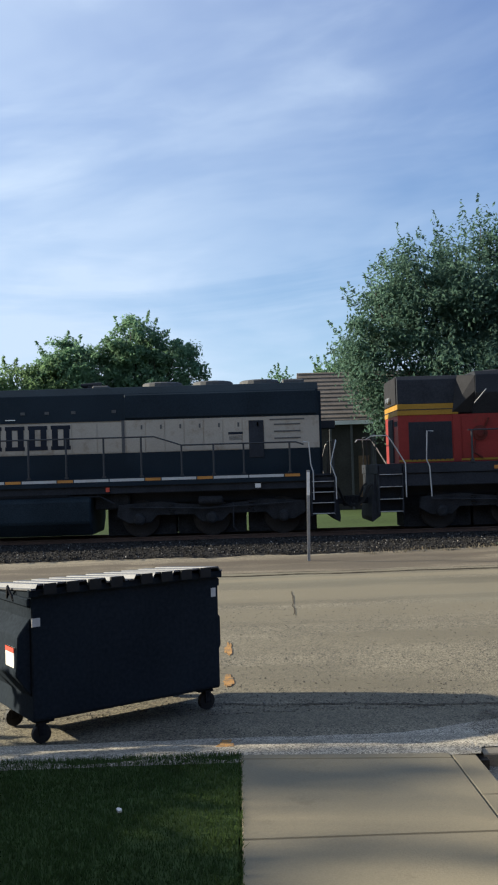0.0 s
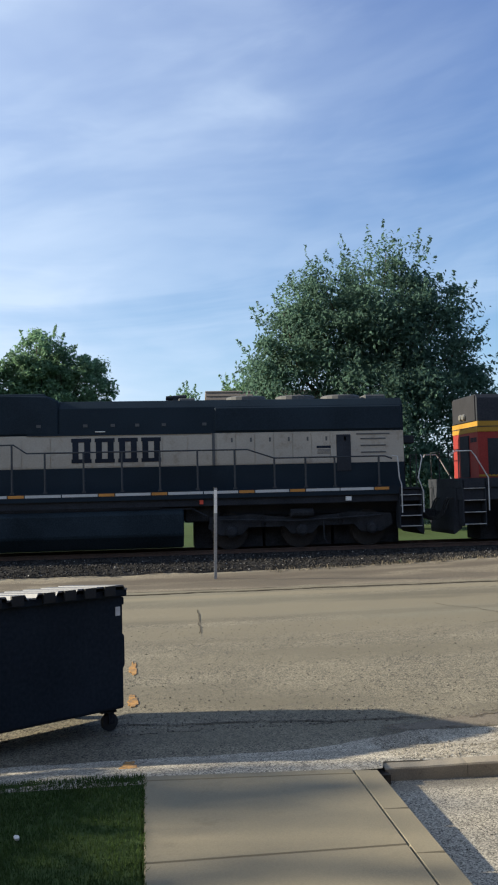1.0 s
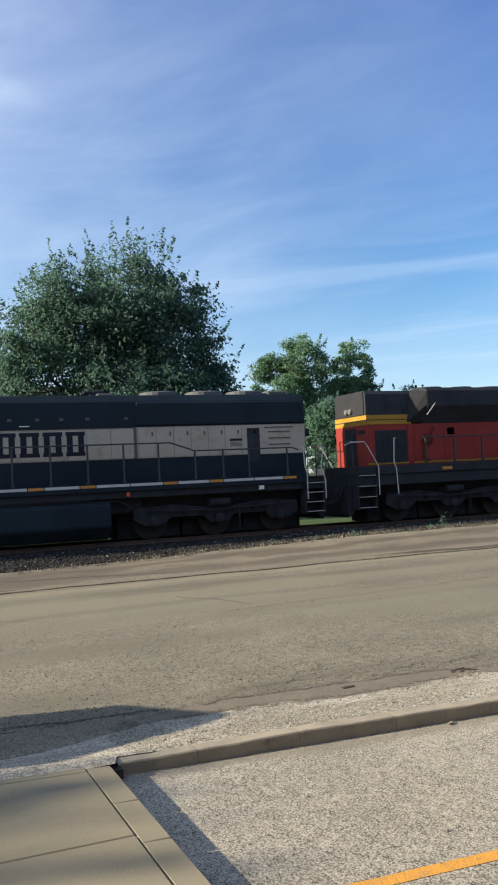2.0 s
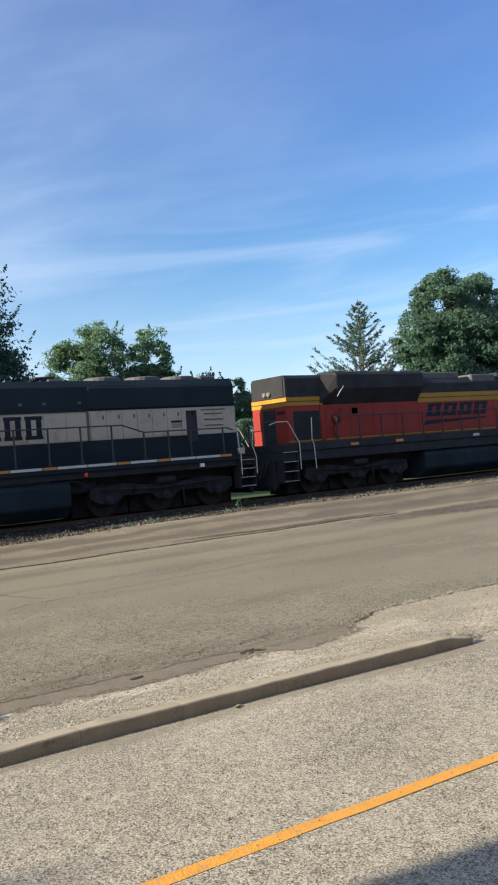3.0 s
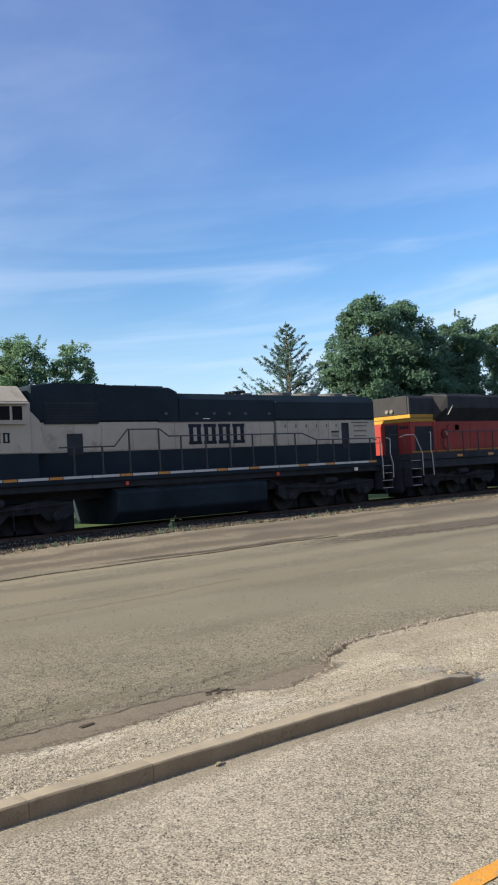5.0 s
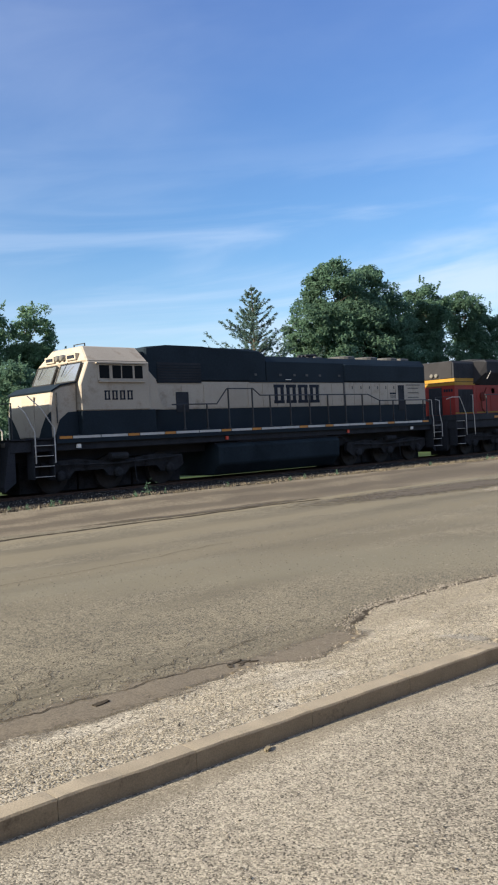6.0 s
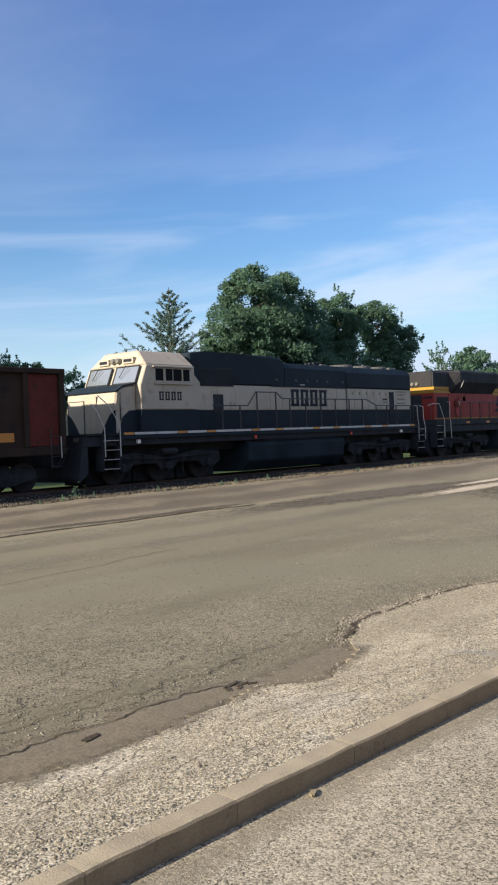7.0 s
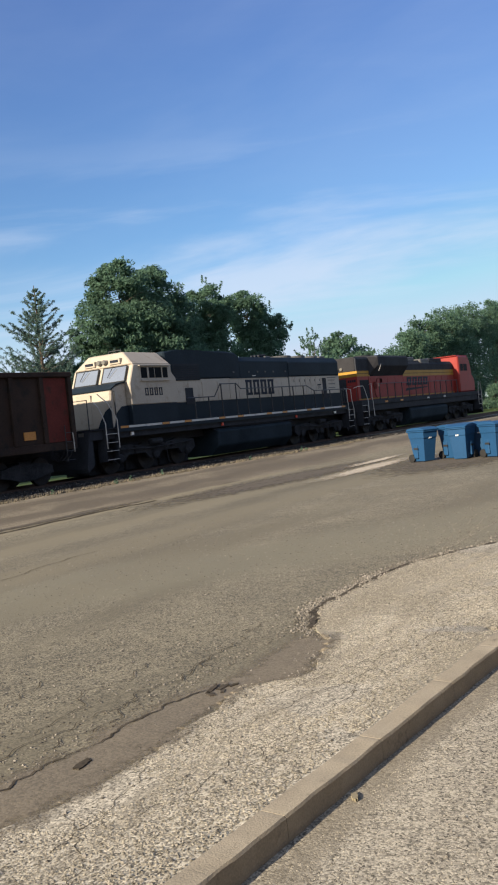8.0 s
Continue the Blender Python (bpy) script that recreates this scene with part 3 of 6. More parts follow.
def ribbon(name, points, width, z, material, label, category, seed=0.0, ragged=0.5, kind="structure"):
    """A thin uneven strip along a line on the paving, such as a crack or a painted line."""
    bm = bmesh.new()
    left, right = [], []
    for i, (x, y) in enumerate(points):
        x1, y1 = points[min(i + 1, len(points) - 1)]
        x0, y0 = points[max(i - 1, 0)]
        d = Vector((x1 - x0, y1 - y0)).normalized()
        w = 0.5 * width * (1 + ragged * noise.noise((x * 5, y * 5, seed)))
        v = 0.5 * width * (1 + ragged * noise.noise((x * 5, y * 5, seed + 9)))
        zz = z(x, y) if callable(z) else z
        left.append(bm.verts.new((x - d.y * w, y + d.x * w, zz)))
        right.append(bm.verts.new((x + d.y * v, y - d.x * v, zz)))
    for i in range(len(points) - 1):
        bm.faces.new((right[i], right[i + 1], left[i + 1], left[i]))
    return tagged(part(name, bm, material), label, category, kind=kind)


def wander(x0, y0, x1, y1, n, amp, s=1.0, k=0.0):
    out = []
    for i in range(n):
        f = i / (n - 1)
        x, y = x0 + (x1 - x0) * f, y0 + (y1 - y0) * f
        dx, dy = (y1 - y0), (x0 - x1)
        d = math.hypot(dx, dy)
        o = amp * (noise.noise((x * s, y * s, k)) + 0.5 * noise.noise((x * s * 3, y * s * 3, k)))
        out.append((x + dx / d * o, y + dy / d * o))
    return out


# seams and cracks of the road
ribbon("road_seam", wander(-12, 12.25, 19.2, 12.4, 260, 0.16, 0.5, 1), 0.11, lambda x, y: road_z(x, y) + 0.012, CRACK, "long dark open seam along the road", "crack", 1, 1.1)
ribbon("road_seam", wander(19.4, 11.9, 27, 9.9, 60, 0.16, 0.6, 2), 0.07, lambda x, y: road_z(x, y) + 0.012, CRACK, "dark open seam in the road", "crack", 2, 1.1)
ribbon("road_crack", wander(0.80, 7.0, 0.95, 9.6, 30, 0.07, 0.9, 3), 0.015, lambda x, y: road_z(x, y) + 0.009, CRACK, "wandering crack across the road", "crack", 3, 0.9)
ribbon("road_crack", wander(5.2, 6.9, 11.5, 7.6, 50, 0.18, 0.8, 4), 0.015, lambda x, y: road_z(x, y) + 0.009, CRACK, "wandering crack along the road", "crack", 4, 0.9)
ribbon("road_crack", wander(5.4, 9.4, 6.0, 7.4, 30, 0.2, 1.0, 5), 0.016, lambda x, y: road_z(x, y) + 0.009, CRACK, "thin crack in the road", "crack", 5, 0.9)
ribbon("road_crack", wander(-0.6, 2.05, 2.6, 1.62, 110, 0.10, 1.4, 6), 0.020, lambda x, y: max(apron_z(x, y), road_z(x, y)) + 0.009, CRACK, "ragged crack where two pavings meet", "crack", 6, 1.0)
for i, (a, b, c, d) in enumerate(((4.6, 1.75, 6.6, 1.9), (4.7, 2.1, 6.3, 2.35), (3.8, 1.75, 4.8, 2.5), (6.0, 1.75, 7.6, 2.1), (3.4, 2.1, 5.6, 1.85), (3.2, 1.8, 4.6, 2.2), (4.2, 2.6, 5.8, 2.9), (7.7, 1.68, 8.4, 1.9), (8.3, 1.88, 10.4, 1.84), (10.3, 1.82, 11.9, 1.15))):
    ribbon("road_crack", wander(a, b, c, d, 130, 0.16, 2.6, 10 + i), 0.007, lambda x, y: road_z(x, y) + 0.009, CRACK, "thin crack in the road edge", "crack", i, 0.9)
for i, (a, b, c, d) in enumerate(((6.4, -0.62, 7.4, -0.95), (7.4, -0.95, 9.5, -0.9), (4.6, 0.1, 5.1, 1.0), (5.4, 0.2, 7.6, 0.75), (5.8, 0.9, 7.2, 0.2), (3.2, 0.2, 4.0, 1.0), (4.0, 0.55, 5.2, 0.3), (5.0, 0.85, 6.0, 0.45), (6.2, 0.25, 6.5, 0.85), (3.6, 0.75, 4.7, 0.95), (7.0, 0.1, 8.6, 0.9),
                                  (0.3, 0.25, 0.5, 0.8), (-0.6, 0.15, 0.0, 0.6), (0.9, 0.15, 1.0, 0.75))):
    ribbon("paving_crack", wander(a, b, c, d, 110, 0.10, 3.4, 30 + i), 0.0042, lambda x, y: (max(apron_z(x, y), road_z(x, y)) if y > apron_start(x) else lot_z(x, y)) + 0.003, CRACK,
           "thin dark crack in pale paving", "crack", 40 + i, 1.0)
for dx, dy, rx, ry, turn in ((0.0, 0.055, 0.10, 0.018, 0.25), (-0.10, 0.0, 0.05, 0.022, 0.9), (0.06, 0.0, 0.07, 0.020, 0.0), (0.12, -0.05, 0.045, 0.016, -0.3), (-0.02, -0.05, 0.04, 0.014, 0.4)):
    blot("pothole", 5.86 + dx, 1.37 + dy, rx, ry, silt_z(5.86, 1.37) + 0.006, CRACK, "small dark broken pothole at the paving edge", "pothole", 3.0 + dx, turn, 0.7)
blot("tar_spot", 4.50, 1.39, 0.075, 0.03, silt_z(4.5, 1.39) + 0.008, CRACK, "small dark tar spot", "stain", 5.0, 0.2, 0.6)
drift_patch("wet_patch", 23.8, 10.9, 8.0, 1.5, -0.06, 0.012, DAMP, "damp brown silt beside a pale streak", "stain")
drift_patch("wet_patch", 27.8, 6.9, 6.5, 2.6, 0.05, 0.016, DAMP, "damp brown silt under rubbish bins", "stain")
drift_patch("wet_patch", 15.5, 13.0, 5.0, 0.55, -0.04, 0.016, DAMP, "damp brown dirt at the road edge", "stain")
drift_patch("pale_patch", 26.0, 9.15, 4.6, 0.62, 0.03, 0.022, PALEDUST, "pale dusty streak in the road", "patch")
drift_patch("pale_patch", 29.0, 10.3, 3.2, 0.40, 0.03, 0.024, PALEDUST, "pale dusty streak in the road", "patch")
ribbon("parking_line", [(1.75 + 0.15 * i, -2.41 - 0.048 * (0.15 * i) + 0.012 * wob(i * 0.15, 0, 2)) for i in range(60)], 0.105, lambda x, y: lot_z(x, y) + 0.005, PAINTLINE,
       "worn yellow painted parking line", "line", 61, 0.12)
for i, (x, y, rx, ry) in enumerate(((-0.12, 2.91, 0.05, 0.26), (-0.14, 4.6, 0.045, 0.34), (-0.12, 0.41, 0.06, 0.13))):
    blot("paint_mark", x, y, rx, ry, max(apron_z(x, y), road_z(x, y)) + 0.007, FADED, "faded orange utility paint mark on the road", "paint mark", 20.0 + i, 0.0, 0.7)

ribbon("broken_edge", [(7.55 + 0.025 * i, apron_edge(7.55 + 0.025 * i) + 0.025) for i in range(170)], 0.06, lambda x, y: road_z(x, y) + 0.016, CRACK, "dark broken step along the paving edge", "crack", 71, 1.3)
ribbon("silt_crack", [(3.0 + 0.02 * i, along(SILT_FAR, 3.0 + 0.02 * i) + 1.6 * ragged(3.0 + 0.02 * i, 9) - 0.02) for i in range(150)], 0.014, lambda x, y: silt_z(x, y) + 0.006, CRACK, "thin dark crack along washed silt", "crack", 72, 1.3)

# sidewalk slabs, side kerb and kerb
walk_thing = tagged(new("sidewalk"), "tan concrete sidewalk of jointed slabs", "sidewalk", kind="structure")
for y0, y1 in ((-0.10, 0.0), (-1.479, -0.108), (-2.83, -1.489), (-4.25, -2.85), (-5.67, -4.27), (-7.09, -5.69), (-8.5, -7.11)):
    bm = bmesh.new()
    skew0, skew1 = (0.12 if y0 > -0.2 else 0.0), (0.12 if y1 > -0.2 else 0.0)
    flat_prism(bm, [(0.0, y0), (1.485, y0 - skew0), (1.485, y1 - skew1), (0.0, y1)], -0.12, 0.095)
    part("slab", bm, CONCRETE, walk_thing, bevel=0.008)
for y0, y1 in ((-0.92, -0.16), (-1.60, -0.935), (-2.9, -1.615), (-4.4, -2.915), (-6.0, -4.415), (-8.5, -6.015)):
    bm = bmesh.new()
    flat_prism(bm, [(1.492, y0), (1.665, y0), (1.665, y1), (1.492, y1 + 0.02)], -0.14, 0.090)
    part("edge_kerb", bm, CONCRETE, walk_thing, bevel=0.007)
kerb = tagged(new("kerb"), "low worn concrete kerb with chipped joints", "kerb", kind="structure")
KX = (1.74, 2.35, 3.19, 4.06, 4.98, 5.95, 6.75, 7.40)
for x0, x1 in zip(KX, KX[1:]):
    bm = bmesh.new()
    n = max(3, int((x1 - x0) / 0.03))
    prof = ((0.0, -0.12), (0.003, 0.086), (0.011, 0.098), (0.128, 0.104), (0.140, 0.09), (0.140, -0.12))
    rings = []
    for i in range(n + 1):
        x = x0 + 0.002 + (x1 - x0 - 0.004) * i / n
        drop = 0.05 * smooth(7.0, 7.4, x) + 0.028 * (1 - smooth(1.8, 3.4, x))
        end = 0.0015 if i in (0, n) else 0.0
        chip = 0.012 * max(0.0, wob(x, 1.0, 3.3, 4) - 0.15)
        rings.append([bm.verts.new((x, y + kerb_face(x) + (chip if k in (1, 2) else 0.0) + 0.006 * wob(x, y, 5, z), (z - drop if z > 0 else z) - end * (z > 0.05) - (chip if k == 2 else 0.0) + 0.005 * wob(x, z, 6, y) * (z > 0))) for k, (y, z) in enumerate(prof)])
    for a, b in zip(rings, rings[1:]):
        for j in range(len(prof) - 1):
            bm.faces.new((a[j], b[j], b[j + 1], a[j + 1]))
    bm.faces.new(rings[0])
    bm.faces.new(rings[-1][::-1])
    part("kerb_stone", bm, KERBMAT, kerb)
boxes("kerb_gap", [(1.66, 1.76, -0.16, 0.02, -0.1, 0.045)], CRACK, kerb)

# lawn beside the sidewalk
sheet("grass_bed", spread(-12, -0.02, 30), lambda x: spread(-9, 0.02 + 0.02 * wob(x, 0, 3), 14), lambda x, y: 0.084 + 0.01 * wob(x, y, 1.5), LAWN,
      "shaded green lawn beside the sidewalk", "lawn")
rng = np.random.default_rng(4)


def blade_field(name, count, area, base_z, tall, label):
    x0, x1, y0, y1 = area
    px, py = rng.uniform(x0, x1, count), rng.uniform(y0, y1, count)
    a, h, w = rng.uniform(0, 2 * np.pi, count), tall * rng.uniform(0.5, 1.2, count), 0.0036 * rng.uniform(0.7, 1.4, count)
    lx, ly = 0.5 * h * rng.normal(0, 0.6, count), 0.5 * h * rng.normal(0, 0.6, count)
    v = np.zeros((count, 3, 3))
    v[:, 0] = np.stack([px - w * np.cos(a), py - w * np.sin(a), np.full(count, base_z)], 1)
    v[:, 1] = np.stack([px + w * np.cos(a), py + w * np.sin(a), np.full(count, base_z)], 1)
    v[:, 2] = np.stack([px + lx, py + ly, base_z + h], 1)
    ob = raw(name, v.reshape(-1, 3).tolist(), [(3 * i, 3 * i + 1, 3 * i + 2) for i in range(count)], BLADE)
    return tagged(ob, label, "grass", kind="stuff")


blade_field("lawn_grass", 80000, (-3.2, 0.01, -3.2, 0.05), 0.08, 0.036, "short green grass in shade beside the sidewalk")
blade_field("edge_weeds", 500, (-3.0, 0.0, 0.02, 0.09), 0.06, 0.045, "thin grass along the paving edge")


def stones(name, count, place, size, material, label, category):
    """Loose broken stones, each a small uneven octahedron."""
    verts, faces = [], []
    octa = ((0, 2, 4), (2, 1, 4), (1, 3, 4), (3, 0, 4), (2, 0, 5), (1, 2, 5), (3, 1, 5), (0, 3, 5))
    for i in range(count):
        x, y, z = place()
        s = size * random.uniform(0.5, 1.5)
        k, t = len(verts), random.uniform(0, 6.28)
        for dx, dy, dz in ((1, 0, 0), (-1, 0, 0), (0, 1, 0), (0, -1, 0), (0, 0, 1), (0, 0, -1)):
            j = random.uniform(0.6, 1.3) * s
            px, py = dx * j, dy * j
            verts.append((x + px * math.cos(t) - py * math.sin(t) + 0.3 * s * random.uniform(-1, 1), y + px * math.sin(t) + py * math.cos(t), z + dz * j * 0.7))
        faces += [(k + a, k + b, k + c) for a, b, c in octa]
    return tagged(raw(name, verts, faces, material), label, category, kind="stuff")


def on_ballast():
    x = random.uniform(-9, 45)
    y = toe(x) - 0.15 + (18.9 - toe(x)) * random.random()
    f = smooth(toe(x) - 1.2, toe(x) + 1.6, y)
    z = max(verge_z(x, y) + 0.02, 0.24) * f + verge_z(x, toe(x)) * (1 - f)
    return x, y, z + 0.01


def on_road():
    x = random.uniform(-5, 20)
    y = 1.65 + 6.0 * random.random() ** 2.0
    return x, y, road_z(x, y) + 0.002


def on_apron():
    x, y = random.uniform(2, 14), random.uniform(0.0, 1.6)
    return x, y, max(apron_z(x, y), road_z(x, y)) + 0.003


def by_edge():
    x = random.gauss(9.0, 1.4)
    y = apron_edge(x) + random.gauss(0.10, 0.07)
    return x, y, max(apron_z(x, y), road_z(x, y)) + 0.003


def on_lot():
    return random.uniform(1.8, 9), random.uniform(-3.4, -0.6), -0.014


stones("ballast_stones", 24000, on_ballast, 0.030, STONE, "loose dark ballast stones beside the track", "stones")
stones("pale_ballast_stones", 1500, on_ballast, 0.022, PALESTONE, "scattered paler ballast stones beside the track", "stones")
stones("road_pebbles", 15000, on_road, 0.0085, PEBBLE, "scattered small pebbles on the road", "pebbles")
stones("edge_gravel", 2200, by_edge, 0.014, PEBBLE, "loose gravel heaped along the paving edge", "gravel")
stones("apron_gravel", 700, on_apron, 0.010, PEBBLE, "fine loose gravel on the pale paving", "gravel")
stones("lot_gravel", 500, on_lot, 0.007, PEBBLE, "fine loose grit on the parking lot", "gravel")

tufts = np.array([(x_, toe(x_) + random.gauss(-0.08, 0.14)) for x_ in (random.uniform(3, 40) for _ in range(900))])
n_blades = 9
bx = np.repeat(tufts[:, 0], n_blades) + rng.normal(0, 0.07, len(tufts) * n_blades)
by = np.repeat(tufts[:, 1], n_blades) + rng.normal(0, 0.04, len(tufts) * n_blades)
blade_verts, blade_faces = [], []
for x_, y_ in zip(bx.tolist(), by.tolist()):
    z_, h_, a_ = verge_z(x_, y_) - 0.01, random.uniform(0.03, 0.13), random.uniform(0, 6.28)
    k_ = len(blade_verts)
    blade_verts += [(x_ - 0.008 * math.cos(a_), y_ - 0.008 * math.sin(a_), z_), (x_ + 0.008 * math.cos(a_), y_ + 0.008 * math.sin(a_), z_), (x_ + random.gauss(0, 0.04), y_ + random.gauss(0, 0.04), z_ + h_)]
    blade_faces.append((k_, k_ + 1, k_ + 2))
tagged(raw("dry_grass", blade_verts, blade_faces, DRYGRASS), "thin dry grass along the ballast edge", "grass", kind="stuff")



def chips(name, count, area, level, size, keep, label):
    """The stones of a chip seal, each a squat uneven pyramid standing proud of the binder."""
    x0, x1, y0, y1 = area
    px, py = rng.uniform(x0, x1, count), rng.uniform(y0, y1, count)
    inside = np.array([keep(x, y) for x, y in zip(px.tolist(), py.tolist())])
    px, py = px[inside], py[inside]
    n = len(px)
    pz = np.array([level(x, y) for x, y in zip(px.tolist(), py.tolist())])
    v = np.zeros((n, 5, 3))
    turn, s_ = rng.uniform(0, 6.28, n), size * rng.uniform(0.5, 1.3, n)
    for k in range(4):
        r_ = s_ * rng.uniform(0.7, 1.3, n)
        v[:, k] = np.stack([px + r_ * np.cos(turn + k * 1.571), py + r_ * np.sin(turn + k * 1.571), pz - 0.002], 1)
    v[:, 4] = np.stack([px + 0.4 * s_ * rng.normal(size=n), py + 0.4 * s_ * rng.normal(size=n), pz + s_ * rng.uniform(0.15, 0.45, n)], 1)
    q = 5 * np.arange(n)[:, None]
    faces = np.concatenate([q + [0, 1, 4], q + [1, 2, 4], q + [2, 3, 4], q + [3, 0, 4]], 1).reshape(-1, 3).tolist()
    return tagged(raw(name, v.reshape(-1, 3).tolist(), faces, CHIP), label, "chippings", kind="stuff")


chips("lot_chips", 85000, (1.9, 8.2, -3.3, -0.15), lot_z, 0.0066, lambda x, y: y < kerb_face(x) - 0.10 - 0.12 * max(0.0, wob(x, y, 1.6)) and abs(y + 2.41 + 0.048 * (x - 1.75)) > 0.07, "pale stone chippings set in the parking lot")
chips("apron_chips", 60000, (1.9, 11.0, -0.25, 1.85), lambda x, y: max(apron_z(x, y), road_z(x, y)) + 0.003, 0.0074, lambda x, y: apron_start(x) + 0.04 < y < along(PALE_EDGE, x) + 0.10 * wob(x, y, 9.0, 6) and (x > 7.5 or y < along(SILT_NEAR, x) + 0.02 + 0.20 * wob(x, y, 8.0, 6)) and wob(x, y, 1.3, 2) > -0.38, "pale stone chippings set in the apron")

# track
track = tagged(new("track"), "railway track of steel rails on timber ties", "track", kind="structure")
TRACK_Y, RAIL_Z = 19.85, 0.36
for side in (-1, 1):
    bm = bmesh.new()
    y = TRACK_Y + side * 0.755
    end_prism(bm, [(y - 0.07, 0.2), (y + 0.07, 0.2), (y + 0.07, 0.215), (y + 0.01, 0.24), (y + 0.01, 0.32), (y + 0.036, 0.33), (y + 0.036, RAIL_Z), (y - 0.036, RAIL_Z), (y - 0.036, 0.33), (y - 0.01, 0.32), (y - 0.01, 0.24), (y - 0.07, 0.215)], -80, 220)
    part("rail", bm, RUST, track)
tie_bm = bmesh.new()
box(tie_bm, -0.11, 0.11, -1.3, 1.3, 0.08, 0.205)
tie = part("tie", tie_bm, GRIME, track, at=pose(-20, TRACK_Y, 0.02))
for i in range(1, 150):
    t_ = tie.copy()
    scene.collection.objects.link(t_)
    t_.matrix_basis = pose(-20 + 0.55 * i, TRACK_Y + random.uniform(-0.03, 0.03), 0.02, 0, 0, random.uniform(-1, 1))


# ---- railway vehicles (origin on the rail top, x along the track) ----
WHEELSETS = []


def wheelset(x, r, parent):
    bm = bmesh.new()
    lathe(bm, [(-0.80, r * 0.35), (-0.79, r * 0.86), (-0.775, r), (-0.68, r), (-0.655, r + 0.025), (-0.64, r * 0.9), (-0.64, r * 0.4), (-0.6, 0.09), (0.6, 0.09), (0.64, r * 0.4), (0.64, r * 0.9), (0.655, r + 0.025), (0.68, r), (0.775, r), (0.79, r * 0.86), (0.80, r * 0.35)], (0, 0, 0), "y", 24)
    for s in (-1, 1):
        for k in range(6):
            a = k * math.pi / 3
            box(bm, 0.6 * r * math.cos(a) - 0.035, 0.6 * r * math.cos(a) + 0.035, s * 0.80 - 0.012, s * 0.80 + 0.012, 0.6 * r * math.sin(a) - 0.035, 0.6 * r * math.sin(a) + 0.035)
    ob = part("wheelset", bm, WHEEL, parent, at=pose(x, 0, r))
    WHEELSETS.append((ob, x, r))


def loco_truck(xc, gap, parent, r=0.53):
    truck = boxes("truck_bolster", [(xc - 1.0, xc + 1.0, -0.6, 0.6, 0.55, 1.0)], GRIME, parent)
    for s in (-1, 1):
        bm = bmesh.new()
        y0, y1 = (s * 1.02, s * 1.20) if s > 0 else (s * 1.20, s * 1.02)
        side_prism(bm, [(xc - gap - 0.65, 0.62), (xc - gap - 0.3, 0.42), (xc - gap + 0.3, 0.42), (xc - gap + 0.5, 0.66), (xc - 0.5, 0.66), (xc - 0.3, 0.42), (xc + 0.3, 0.42), (xc + 0.5, 0.66), (xc + gap - 0.5, 0.66), (xc + gap - 0.3, 0.42), (xc + gap + 0.3, 0.42), (xc + gap + 0.65, 0.62), (xc + gap + 0.6, 0.95), (xc + gap - 0.6, 1.02), (xc + 0.4, 0.9), (xc - 0.4, 0.9), (xc - gap + 0.6, 1.02), (xc - gap - 0.6, 0.95)], y0, y1)
        part("side_frame", bm, GRIME, truck, bevel=0.015)
        for k in (-1, 0, 1):
            bm = bmesh.new()
            lathe(bm, [(s * 1.19, 0.17), (s * 1.30, 0.16), (s * 1.34, 0.10)], (xc + k * gap, 0, r), "y", 14)
            part("journal_box", bm, GRIME, truck)
        for k in (-0.55, 0.55):
            bm = bmesh.new()
            for j in range(5):
                lathe(bm, [(0.68 + j * 0.055, 0.09), (0.72 + j * 0.055, 0.11), (0.73 + j * 0.055, 0.09)], (xc + k * gap, s * 1.14, 0), "z", 10)
            part("spring", bm, GRIME, truck)
        bm = bmesh.new()
        tube(bm, [(xc - gap - 0.3, s * 1.32, 0.88), (xc - 0.2, s * 1.34, 0.80), (xc + gap + 0.3, s * 1.32, 0.9)], 0.03)
        tube(bm, [(xc + 0.3 * gap, s * 1.3, 0.95), (xc + 0.3 * gap, s * 1.36, 0.25), (xc + 0.35 * gap, s * 1.36, 0.14)], 0.022)
        part("brake_pipe", bm, GRIME, truck)
        bm = bmesh.new()
        lathe(bm, [(xc - 0.36, 0.02), (xc - 0.34, 0.12), (xc + 0.30, 0.12), (xc + 0.34, 0.05)], (0, s * 1.33, 1.02), "x", 12)
        part("brake_cylinder", bm, GRIME, truck)
    for k in (-1, 0, 1):
        boxes("traction_motor", [(xc + k * gap - 0.99, xc + k * gap + 0.99, -0.55, 0.55, 0.04, 1.1)], GRIME, truck, bevel=0.02)
        wheelset(xc + k * gap, r, parent)


def coupler(x, facing, parent):
    bm = bmesh.new()
    box(bm, min(x, x + facing * 0.65), max(x, x + facing * 0.65), -0.09, 0.09, 0.76, 0.94)
    flat_prism(bm, [(x + facing * a, b) for a, b in ((0.6, -0.13), (0.92, -0.16), (1.0, -0.06), (0.84, 0.0), (0.86, 0.1), (0.96, 0.17), (0.62, 0.14))], 0.70, 1.0)
    part("coupler", bm, GRIME, parent, bevel=0.02)


def hoses(x, facing, parent):
    for y in (-0.75, -0.55, -0.38, 0.4, 0.6):
        bm = bmesh.new()
        tube(bm, [(x, y, 1.35), (x + facing * 0.12, y, 1.25), (x + facing * 0.28, y + 0.03, 0.85), (x + facing * 0.5, y + 0.08, 0.68), (x + facing * 0.62, y + 0.1, 0.78)], 0.022)
        part("air_hose", bm, RUBBER, parent)


